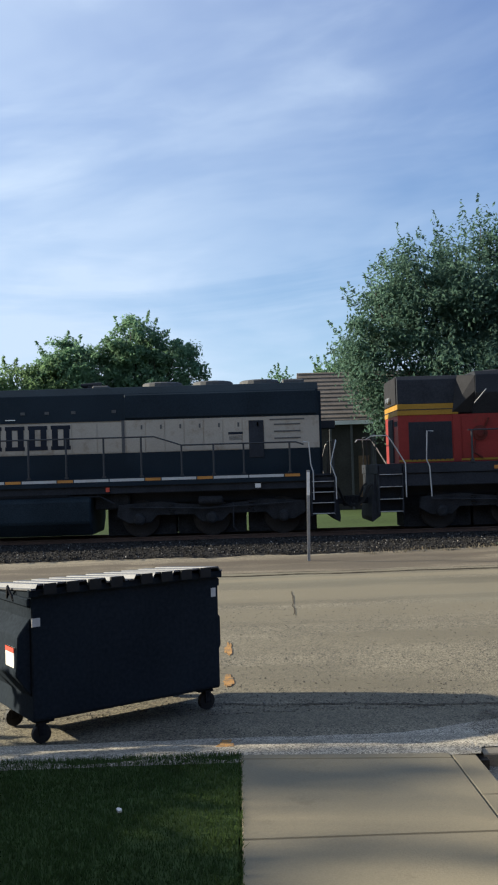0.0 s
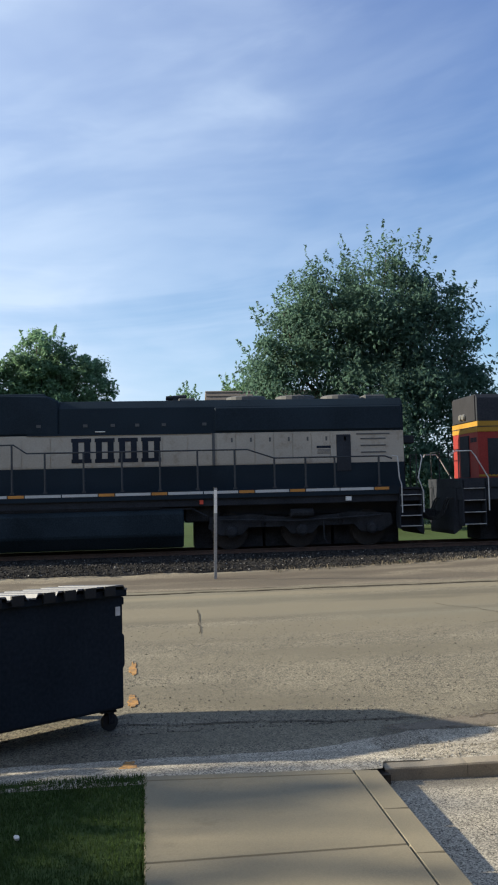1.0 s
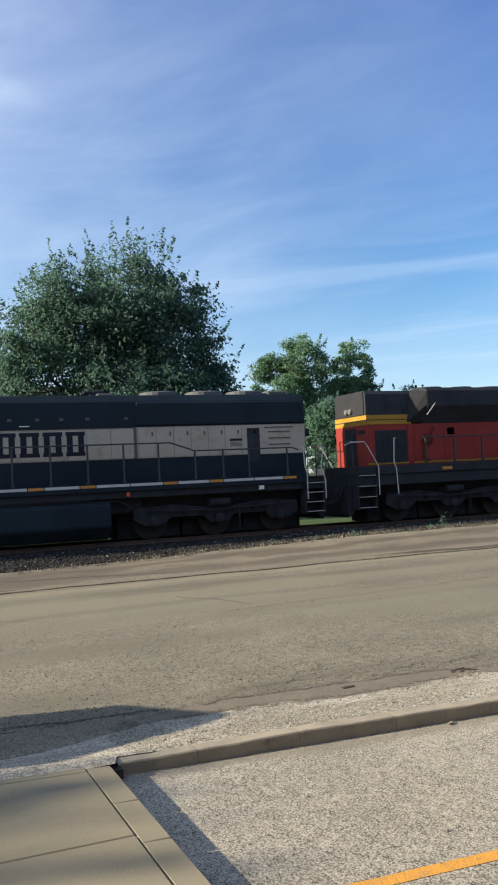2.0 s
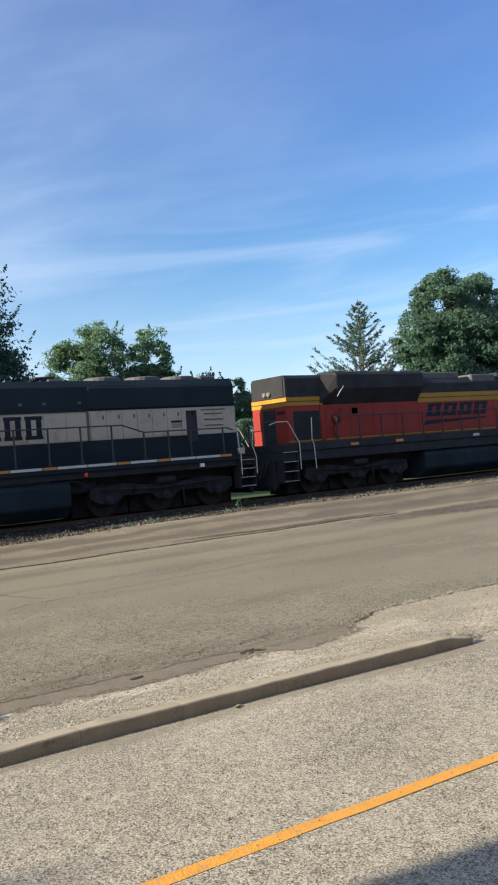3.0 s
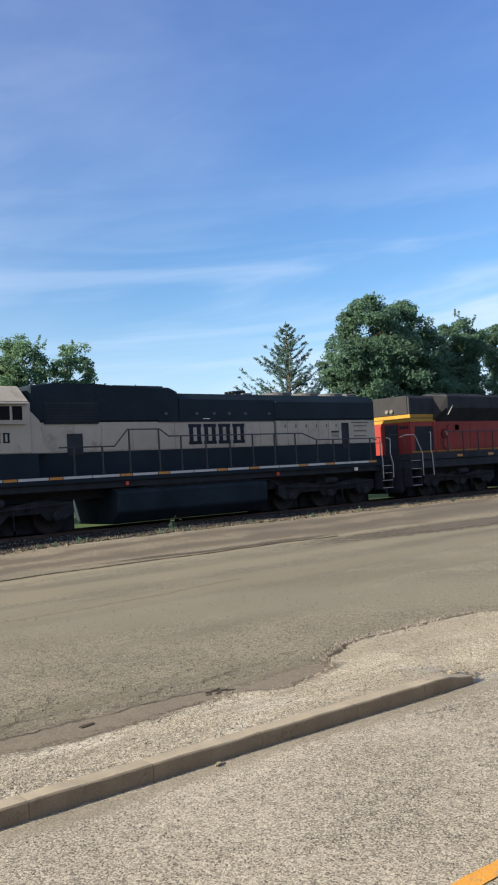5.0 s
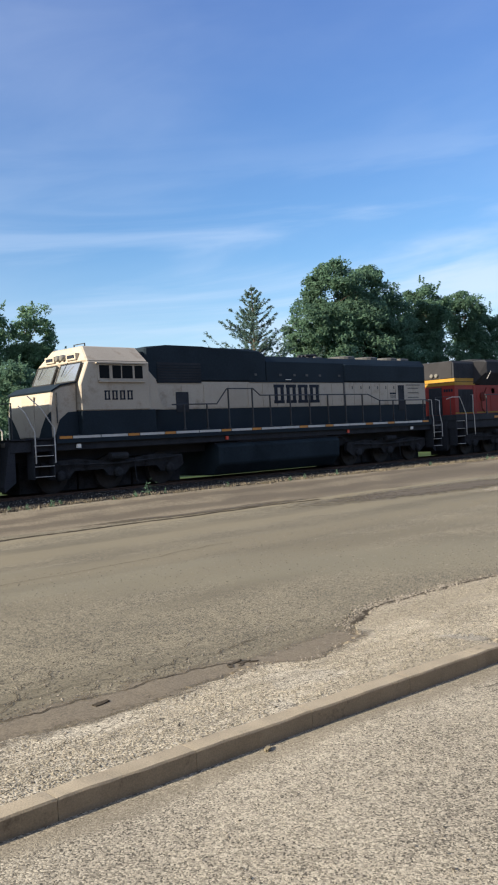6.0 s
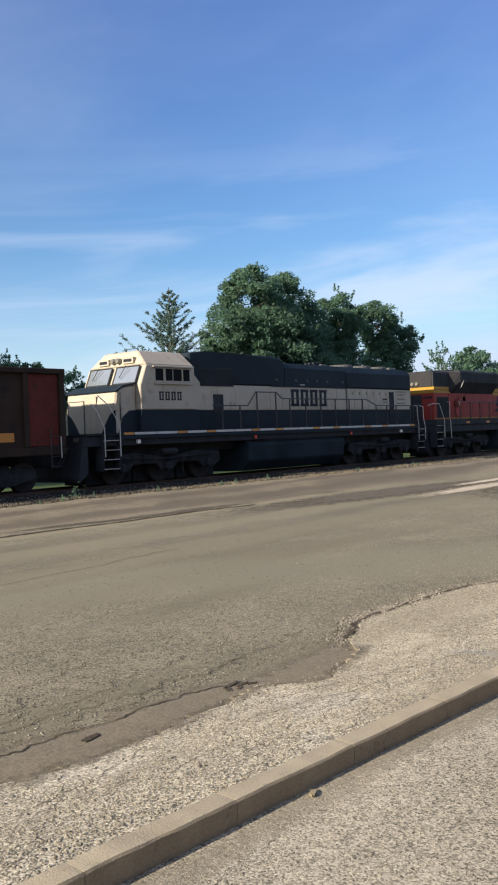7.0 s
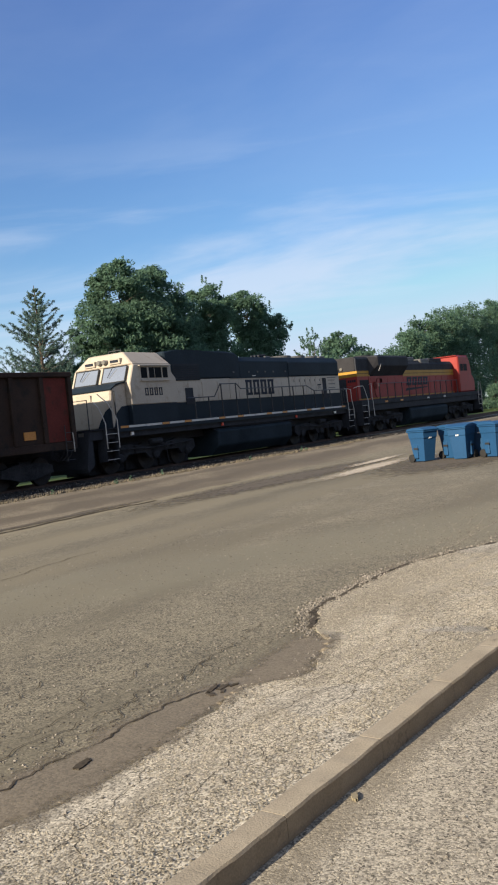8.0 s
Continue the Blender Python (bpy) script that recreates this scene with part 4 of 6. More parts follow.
def steps(x0, x1, side, parent, top=1.68, lean=0):
    """A corner stairwell with open treads and two bent white grab rails."""
    y_out, y_in = side * 1.52, side * 1.12
    ya, yb = min(y_out, y_in), max(y_out, y_in)
    stair = boxes("stair_frame", [(x0 - 0.03, x0, ya, yb, 0.50, top), (x1, x1 + 0.03, ya, yb, 0.50, top), (x0, x1, y_in - 0.01, y_in + 0.01, 0.55, top)], BLACK, parent)
    for i in range(4):
        z = 0.54 + i * (top - 0.6) / 3.6
        boxes("tread", [(x0, x1, ya + 0.02, yb - 0.02, z, z + 0.03)], BLACK, stair)
        boxes("tread_edge", [(x0, x1, y_out - 0.012 + side * 0.006, y_out + 0.012 + side * 0.006, z + 0.012, z + 0.030)], WORNWHITE, stair, "worn white painted step edge")
    return stair


def grab(points, parent, material=None, r=0.018):
    bm = bmesh.new()
    tube(bm, points, r, 6)
    part("grab_rail", bm, material or WORNWHITE, parent, "worn white painted grab rail" if material is None else "")


def handrail(points, posts, y, foot, parent):
    bm = bmesh.new()
    tube(bm, [(x, y, z) for x, z in points], 0.024, 6)
    rail = part("handrail", bm, DARKRAIL, parent)

    def level(x):
        for (a, za), (b, zb) in zip(points, points[1:]):
            if a <= x <= b:
                return za + (zb - za) * (x - a) / max(1e-6, b - a)
        return points[-1][1]
    for x in posts:
        bm = bmesh.new()
        tube(bm, [(x, y, foot), (x, y, level(x))], 0.03, 6)
        box(bm, x - 0.05, x + 0.05, y - 0.03, y + 0.03, foot - 0.06, foot + 0.05)
        part("stanchion", bm, DARKRAIL, rail)


def block_mark(x, z, w, h, y, material, parent, slant=0.0, stem=0.34, cap=0.16, name="painted_mark"):
    """One plain heavy ring-shaped block of a painted mark."""
    bm = bmesh.new()
    sw, ch = stem * w, cap * h
    for x0, x1, z0, z1 in ((0, sw, ch, h - ch), (w - sw, w, ch, h - ch), (-0.06 * w, 1.06 * w, 0, ch), (-0.06 * w, 1.06 * w, h - ch, h)):
        side_prism(bm, [(x + x0 + slant * z0, z + z0), (x + x1 + slant * z0, z + z0), (x + x1 + slant * z1, z + z1), (x + x0 + slant * z1, z + z1)], y - 0.004, y + 0.004)
    return part(name, bm, material, parent, "plain dark painted block")


def hood_outline(w, z0, z1, cut=0.22):
    return [(-w, z0), (w, z0), (w, z1 - cut), (w - cut * 0.9, z1), (-w + cut * 0.9, z1), (-w, z1 - cut)]


def fan(x, z, r, parent, material):
    bm = bmesh.new()
    lathe(bm, [(z - 0.02, r), (z + 0.12, r), (z + 0.15, r * 0.92), (z + 0.15, r * 0.8), (z + 0.10, r * 0.3)], (x, 0, 0), "z", 20)
    part("roof_fan", bm, material, parent)


def green_locomotive():
    loco = thing("diesel_locomotive", "dark green and cream diesel locomotive rolling on the track", "locomotive", pose(0, TRACK_Y, RAIL_Z))
    boxes("underframe", [(-20.75, 0.40, -1.42, 1.42, 1.28, 1.62)], BLACK, loco, bevel=0.02)
    boxes("centre_sill", [(-20.6, 0.2, -0.7, 0.7, 0.98, 1.29)], BLACK, loco)
    # side sills with reflective tape
    for s in (-1, 1):
        y0, y1 = (1.42, 1.53) if s > 0 else (-1.53, -1.42)
        sill = boxes("side_sill", [(-19.3, -0.34, y0, y1, 1.50, 1.74)], GREEN, loco, "dark green walkway edge")
        yo = s * 1.53
        x = -19.2
        k = 0
        while x < -0.6:
            w = 0.46 if k % 2 == 0 else 1.0
            n = 1 if k % 2 == 0 else (2 if k % 4 == 1 else 1)
            for _ in range(n):
                w2 = min(w, -0.42 - x)
                if w2 > 0.1:
                    boxes("tape_amber" if k % 2 == 0 else "tape_white", [(x, x + w2 - 0.03, min(yo, yo + s * 0.004), max(yo, yo + s * 0.004), 1.628, 1.705)], AMBER if k % 2 == 0 else REFLECT, sill)
                x += w
            k += 1
    boxes("walkway", [(-20.75, 0.42, -1.50, 1.50, 1.63, 1.665)], BLACK, loco)
    # long hood in three painted zones
    boxes("hood_base", [(-15.6, 0.0, -1.0, 1.0, 1.66, 2.44)], GREEN, loco, "dark green lower hood")
    boxes("hood_middle", [(-15.6, 0.0, -0.995, 0.995, 2.44, 3.37)], CREAM, loco, "cream hood side")
    bm = bmesh.new()
    end_prism(bm, hood_outline(1.0, 3.37, 4.35), -10.0, 0.0)
    top = part("hood_top", bm, GREEN, loco, "dark green upper hood", bevel=0.01)
    bm = bmesh.new()
    side_prism(bm, [(-15.55, 3.37), (-10.0, 3.37), (-10.0, 4.36), (-10.35, 4.52), (-12.6, 4.54), (-13.1, 4.58), (-14.7, 4.58), (-15.55, 4.5)], -1.02, 1.02)
    part("hood_top_front", bm, GREEN, loco, "dark green raised hood section", bevel=0.06)
    boxes("roof_hatch", [(-12.4, -10.4, -0.7, 0.7, 4.5, 4.60)], GREEN, loco, bevel=0.03)
    boxes("hood_lip", [(-10.9, -5.7, -1.03, -0.99, 3.36, 3.42), (-10.9, -5.7, 0.99, 1.03, 3.36, 3.42)], GREEN, loco)
    boxes("radiator_bay", [(-5.6, -0.05, -1.05, 1.05, 3.40, 4.12)], GREEN, loco, "dark green radiator section", bevel=0.04)
    for x in (-4.55, -3.05, -1.65):
        fan(x, 4.35, 0.60, loco, GREYPAINT)
    boxes("equipment_box", [(-6.5, -5.5, -1.0, 1.0, 0.82, 1.29)], GRIME, loco, bevel=0.04)
    boxes("roof_vent", [(-1.0, -0.35, -0.45, 0.45, 4.34, 4.50)], GREYPAINT, loco, bevel=0.04)
    boxes("roof_vent", [(-6.6, -6.1, -0.4, 0.1, 4.34, 4.46)], GREYPAINT, loco, bevel=0.04)
    bm = bmesh.new()
    for k in range(3):
        tube(bm, [(-6.95 + 0.0 * k, -0.2 + 0.2 * k, 4.50), (-6.35 - 0.1 * k, -0.2 + 0.2 * k, 4.50)], 0.045, 8, 0.08)
    box(bm, -6.75, -6.6, -0.25, 0.25, 4.33, 4.48)
    part("air_horn", bm, BLACK, loco)
    for x in (-10.57, -9.27, -8.5, -7.81, -7.05, -5.89):
        for s in (-1.01, 1.01):
            boxes("lifting_lug", [(x - 0.06, x + 0.06, s - 0.015, s + 0.015, 3.60, 3.68)], GREYPAINT, top)
    boxes("grab_iron", [(-9.0, -8.72, -1.04, -1.0, 3.45, 3.475)], SAFETY, top)
    # hood doors on both sides
    for s in (-1, 1):
        y0, y1 = (0.995, 1.012) if s > 0 else (-1.012, -0.995)
        x = -5.55
        while x < -2.2:
            d = boxes("hood_door", [(x + 0.012, x + 0.54, y0, y1, 2.46, 3.33)], CREAM, loco)
            boxes("latch", [(x + 0.42, x + 0.47, s * 1.012 - 0.012, s * 1.012 + 0.012, 3.10, 3.22)], GREYPAINT, d)
            x += 0.556
        boxes("notice_plate", [(-2.62, -2.2, min(s * 1.014, s * 1.02), max(s * 1.014, s * 1.02), 2.88, 2.95)], NAVY, loco)
        for k in range(4):
            boxes("notice_line", [(-2.60, -2.22, min(s * 1.014, s * 1.019), max(s * 1.014, s * 1.019), 2.72 + 0.035 * k, 2.735 + 0.035 * k)], GREYPAINT, loco)
        boxes("side_door", [(-2.03, -1.60, min(s * 1.0, s * 1.024), max(s * 1.0, s * 1.024), 2.20, 3.27)], BLACK, loco, "dark narrow door", bevel=0.01)
        for z in (2.72, 2.92, 3.12, 3.26):
            boxes("louvre", [(-1.42 + 0.12 * (z < 3.2), -0.42 - 0.12 * (z < 3.2), min(s * 0.995, s * 1.012), max(s * 0.995, s * 1.012), z, z + 0.035)], GREYPAINT, loco)
        x = -11.0
        for w in (0.75, 0.75, 1.0, 0.85, 0.55, 0.72, 0.72):
            boxes("hood_door", [(x + 0.012, x + w - 0.012, y0, y1 if s > 0 else y1, 2.47, 3.32)], CREAM, loco)
            x += w
        boxes("seam_bar", [(-5.68, -5.60, min(s * 0.99, s * 1.03), max(s * 0.99, s * 1.03), 2.44, 3.37)], GREYPAINT, loco)
        for x0, x1 in ((-15.2, -14.15), (-14.1, -13.15), (-13.1, -12.0), (-11.95, -11.05)):
            boxes("hood_door", [(x0 + 0.012, x1 - 0.012, y0, y1, 2.47, 3.25)], CREAM, loco)
        boxes("side_door", [(-14.35, -13.8, min(s * 1.0, s * 1.024), max(s * 1.0, s * 1.024), 2.35, 3.02)], BLACK, loco, "dark narrow door")
        boxes("air_grille", [(-15.1, -13.2, min(s * 1.0, s * 1.03), max(s * 1.0, s * 1.03), 3.32, 4.0)], BLACK, loco, "dark intake grille")
        for k in range(7):
            boxes("grille_bar", [(-15.1, -13.2, min(s * 1.03, s * 1.045), max(s * 1.03, s * 1.045), 3.36 + 0.09 * k, 3.385 + 0.09 * k)], GREEN, loco)
        # plain blocks for the painted mark
        for i in range(4):
            block_mark(-9.64 + 0.655 * i, 2.58, 0.50, 0.70, s * 1.018, NAVY, loco)
        # handrails
        pts = [(-14.9, 2.58), (-12.95, 2.58), (-12.45, 3.10), (-11.2, 3.10), (-10.85, 2.86), (-4.72, 2.86), (-3.95, 2.60), (-0.72, 2.60), (-0.5, 2.52)]
        handrail(pts, [-14.4, -13.4, -12.4, -11.25] + [-10.36 + 1.055 * i for i in range(6)] + [-3.95, -3.05, -2.2, -0.9], s * 1.48, 1.74, loco)
        # corner stairs and their rails
        steps(-0.30, 0.32, s, loco)
        y = s * 1.55
        grab([(-0.52, s * 1.5, 2.60), (-0.36, y, 2.58), (-0.32, y, 1.95), (-0.26, y, 1.75), (-0.26, y, 0.95)], loco)
        grab([(0.38, y, 0.95), (0.38, y, 1.55), (0.24, y, 1.95), (0.40, s * 1.45, 2.55), (0.44, s * 1.2, 2.62)], loco)
        steps(-20.05, -19.42, s, loco)
        grab([(-20.45, s * 1.45, 2.62), (-20.3, y, 2.4), (-20.02, y, 1.85), (-20.02, y, 0.95)], loco)
        grab([(-20.1, s * 1.36, 2.9), (-19.8, y, 2.55), (-19.38, y, 1.95), (-19.38, y, 0.95)], loco)
        # details under the sill
        for x, w in ((-1.9, 0.16), (-6.1, 0.10), (-12.6, 0.10), (-18.6, 0.14)):
            boxes("marker_box", [(x, x + w, min(s * 1.44, s * 1.5), max(s * 1.44, s * 1.5), 1.34, 1.46)], SAFETY if w > 0.12 else REDTAG, loco)
        bm = bmesh.new()
        lathe(bm, [(-11.8, 0.03), (-11.75, 0.16), (-7.2, 0.16), (-7.15, 0.03)], (0, s * 1.25, 1.34), "x", 14)
        part("air_reservoir", bm, BLACK, loco, smooth=True)
        bm = bmesh.new()
        tube(bm, [(-13.0, s * 1.3, 1.22), (-6.3, s * 1.3, 1.22), (-5.9, s * 1.3, 1.0)], 0.03)
        part("pipe", bm, BLACK, loco)
    bm = bmesh.new()
    end_prism(bm, [(-1.05, 0.12), (1.05, 0.12), (1.42, 0.50), (1.46, 1.12), (1.30, 1.24), (-1.30, 1.24), (-1.46, 1.12), (-1.42, 0.50)], -12.9, -6.55)
    part("fuel_tank", bm, TANK, loco, "dark fuel tank under the frame", bevel=0.04)
    loco_truck(-3.15, 2.05, loco)
    loco_truck(-17.0, 2.05, loco)
    # cab
    bm = bmesh.new()
    end_prism(bm, [(-1.46, 1.66), (1.46, 1.66), (1.46, 2.44), (-1.46, 2.44)], -18.35, -15.55)
    part("cab_base", bm, GREEN, loco, "dark green cab base", bevel=0.02)
    bm = bmesh.new()
    side = [(-18.35, 2.44), (-15.75, 2.44), (-15.75, 3.95), (-18.05, 3.95), (-18.35, 3.25)]
    side_prism(bm, side, -1.46, 1.46)
    cab = part("cab", bm, CREAM, loco, "cream cab with sloped roof edges", bevel=0.03)
    bm = bmesh.new()
    v = [bm.verts.new(p) for p in ((-18.08, -1.45, 3.95), (-15.76, -1.45, 3.95), (-15.76, 1.45, 3.95), (-18.08, 1.45, 3.95), (-17.85, -0.85, 4.47), (-15.80, -0.85, 4.47), (-15.80, 0.85, 4.47), (-17.85, 0.85, 4.47))]
    for f in ((0, 3, 2, 1), (4, 5, 6, 7), (0, 1, 5, 4), (1, 2, 6, 5), (2, 3, 7, 6), (3, 0, 4, 7)):
        bm.faces.new([v[i] for i in f])
    part("cab_roof", bm, CREAM, loco, "cream sloped cab roof", bevel=0.04)
    for s in (-1, 1):
        yo = s * 1.46
        frame_ = boxes("side_window", [(-17.72, -15.98, min(yo, yo + s * 0.015), max(yo, yo + s * 0.015), 3.36, 3.86)], CREAM, cab)
        for x0, x1 in ((-17.66, -17.30), (-17.18, -16.86), (-16.82, -16.42), (-16.34, -16.03)):
            boxes("pane", [(x0, x1, min(yo + s * 0.015, yo + s * 0.022), max(yo + s * 0.015, yo + s * 0.022), 3.42, 3.82)], GLASS, frame_)
        boxes("window_visor", [(-17.8, -15.9, min(yo, yo + s * 0.10), max(yo, yo + s * 0.10), 3.87, 3.90)], CREAM, cab)
        boxes("arm_rest", [(-17.72, -15.98, min(yo, yo + s * 0.08), max(yo, yo + s * 0.08), 3.30, 3.35)], CREAM, cab)
        for i in range(4):
            block_mark(-17.50 + 0.285 * i, 2.76, 0.19, 0.29, yo + s * 0.004, NAVY, cab, stem=0.30, cap=0.14, name="painted_bar")
        bm = bmesh.new()
        side_prism(bm, [(-15.75, 2.44), (-15.1, 2.44), (-15.35, 2.75), (-15.45, 3.4), (-15.75, 3.7)], min(s * 1.0, s * 1.4), max(s * 1.0, s * 1.4))
        part("cab_fairing", bm, CREAM, loco)
    # windscreen and front
    for y0, y1 in ((-1.25, -0.12), (0.12, 1.25)):
        bm = bmesh.new()
        v = [bm.verts.new(p) for p in ((-18.37, y0, 3.34), (-18.37, y1, 3.34), (-18.12, y1, 3.92), (-18.12, y0, 3.92))]
        bm.faces.new(v)
        r_ = bmesh.ops.extrude_face_region(bm, geom=bm.faces[:])
        bmesh.ops.translate(bm, verts=[g for g in r_["geom"] if isinstance(g, bmesh.types.BMVert)], vec=(-0.02, 0, 0.008))
        part("windscreen", bm, SCREEN, cab)
        bm = bmesh.new()
        a_, b_ = Vector((-18.385, 0, 3.345)), Vector((-18.135, 0, 3.92))
        for p, q in (((a_, y0), (a_, y1)), ((a_, y1), (b_, y1)), ((b_, y1), (b_, y0)), ((b_, y0), (a_, y0))):
            tube(bm, [p[0] + Vector((-0.005, p[1], 0)), q[0] + Vector((-0.005, q[1], 0))], 0.028, 5)
        part("window_gasket", bm, RUBBER, cab, "black rubber window gasket")
        bm = bmesh.new()
        tube(bm, [(-18.26, 0.5 * (y0 + y1), 3.95), (-18.36, 0.5 * (y0 + y1) + 0.25, 3.55)], 0.012)
        part("wiper", bm, BLACK, cab)
    for y in (-0.62, 0.62):
        board = boxes("number_board", [(-18.11, -17.95, y - 0.27, y + 0.27, 4.04, 4.24)], CREAM, cab)
        boxes("painted_bar", [(-18.116, -18.11, y - 0.2, y + 0.2, 4.09, 4.19)], NAVY, board)
    bm = bmesh.new()
    for y in (-0.13, 0.13):
        lathe(bm, [(-18.17, 0.08), (-18.13, 0.10), (-17.95, 0.10)], (0, y, 4.15), "x", 14)
    part("headlight", bm, LAMP, cab)
    bm = bmesh.new()
    side_prism(bm, [(-19.30, 1.66), (-18.36, 1.66), (-18.36, 3.30), (-18.95, 3.20), (-19.22, 3.05), (-19.30, 2.6)], -1.25, 1.25)
    nose = part("nose", bm, CREAM, loco, "cream short nose", bevel=0.05)
    bm = bmesh.new()
    side_prism(bm, [(-18.40, 3.30), (-18.40, 3.34), (-18.95, 3.25), (-19.27, 3.07), (-19.25, 3.03), (-18.95, 3.20)], -1.3, 1.3)
    part("nose_deck", bm, GREEN, nose, "dark green anti-glare nose top")
    for s in (-1, 1):
        bm = bmesh.new()
        end_prism(bm, [(s * 1.26, 1.66), (s * 0.55, 1.66), (s * 0.72, 1.95), (s * 0.98, 2.28), (s * 1.26, 2.44)], -19.312, -19.285)
        part("nose_corner_band", bm, GREEN, nose, "dark green sweep on the nose corner")
        boxes("nose_grab", [(-19.10, -19.08, min(s * 1.26, s * 1.30), max(s * 1.26, s * 1.30), 2.1, 3.0)], DARKRAIL, nose)
    boxes("nose_door", [(-19.325, -19.30, -0.35, 0.35, 1.70, 2.95)], CREAM, nose, "cream nose door", bevel=0.01)
    boxes("roof_rail", [(-17.5, -17.47, -0.5, -0.47, 4.44, 4.60), (-17.5, -17.47, 0.1, 0.13, 4.44, 4.60), (-17.5, -17.47, -0.5, 0.13, 4.585, 4.61)], DARKRAIL, loco)
    boxes("ditch_light", [(-20.78, -20.70, y - 0.12, y + 0.12, 1.40, 1.58) for y in (-1.05, 1.05)], LAMP, loco)
    bm = bmesh.new()
    side_prism(bm, [(-19.20, 1.66), (-18.36, 1.66), (-18.36, 2.44), (-18.7, 2.42), (-19.0, 2.2)], -1.27, 1.27)
    part("nose_band", bm, GREEN, nose, "dark green swoop on the nose")
    for s in (-1, 1):
        bm = bmesh.new()
        tube(bm, [(-20.6, s * 1.3, 1.68), (-20.6, s * 1.3, 2.7), (-20.6, s * 0.5, 2.7), (-20.6, s * 0.5, 1.68)], 0.022)
        part("end_rail", bm, DARKRAIL, loco)
    bm = bmesh.new()
    side_prism(bm, [(-20.75, 1.62), (-20.6, 1.62), (-20.6, 0.45), (-20.95, 0.2), (-20.98, 0.35)], -1.4, 1.4)
    part("pilot_plate", bm, BLACK, loco)
    # rear end
    bm = bmesh.new()
    side_prism(bm, [(0.42, 1.62), (0.30, 1.62), (0.30, 0.45), (0.52, 0.28), (0.54, 0.40)], -1.05, 1.05)
    part("pilot_plate", bm, BLACK, loco)
    boxes("rear_cap", [(0.0, 0.10, -0.7, 0.7, 1.66, 4.1)], GREEN, loco, bevel=0.02)
    for s in (-1, 1):
        bm = bmesh.new()
        tube(bm, [(0.40, s * 0.9, 1.66), (0.40, s * 0.9, 2.65), (0.40, s * 0.3, 2.65), (0.40, s * 0.3, 1.66)], 0.02)
        part("end_rail", bm, DARKRAIL, loco)
    boxes("rear_lamp_box", [(0.05, 0.55, -0.28, 0.06, 3.0, 3.25)], BLACK, loco, bevel=0.03)
    coupler(0.25, 1, loco)
    coupler(-20.65, -1, loco)
    hoses(0.42, 1, loco)
    hoses(-20.75, -1, loco)
    return loco


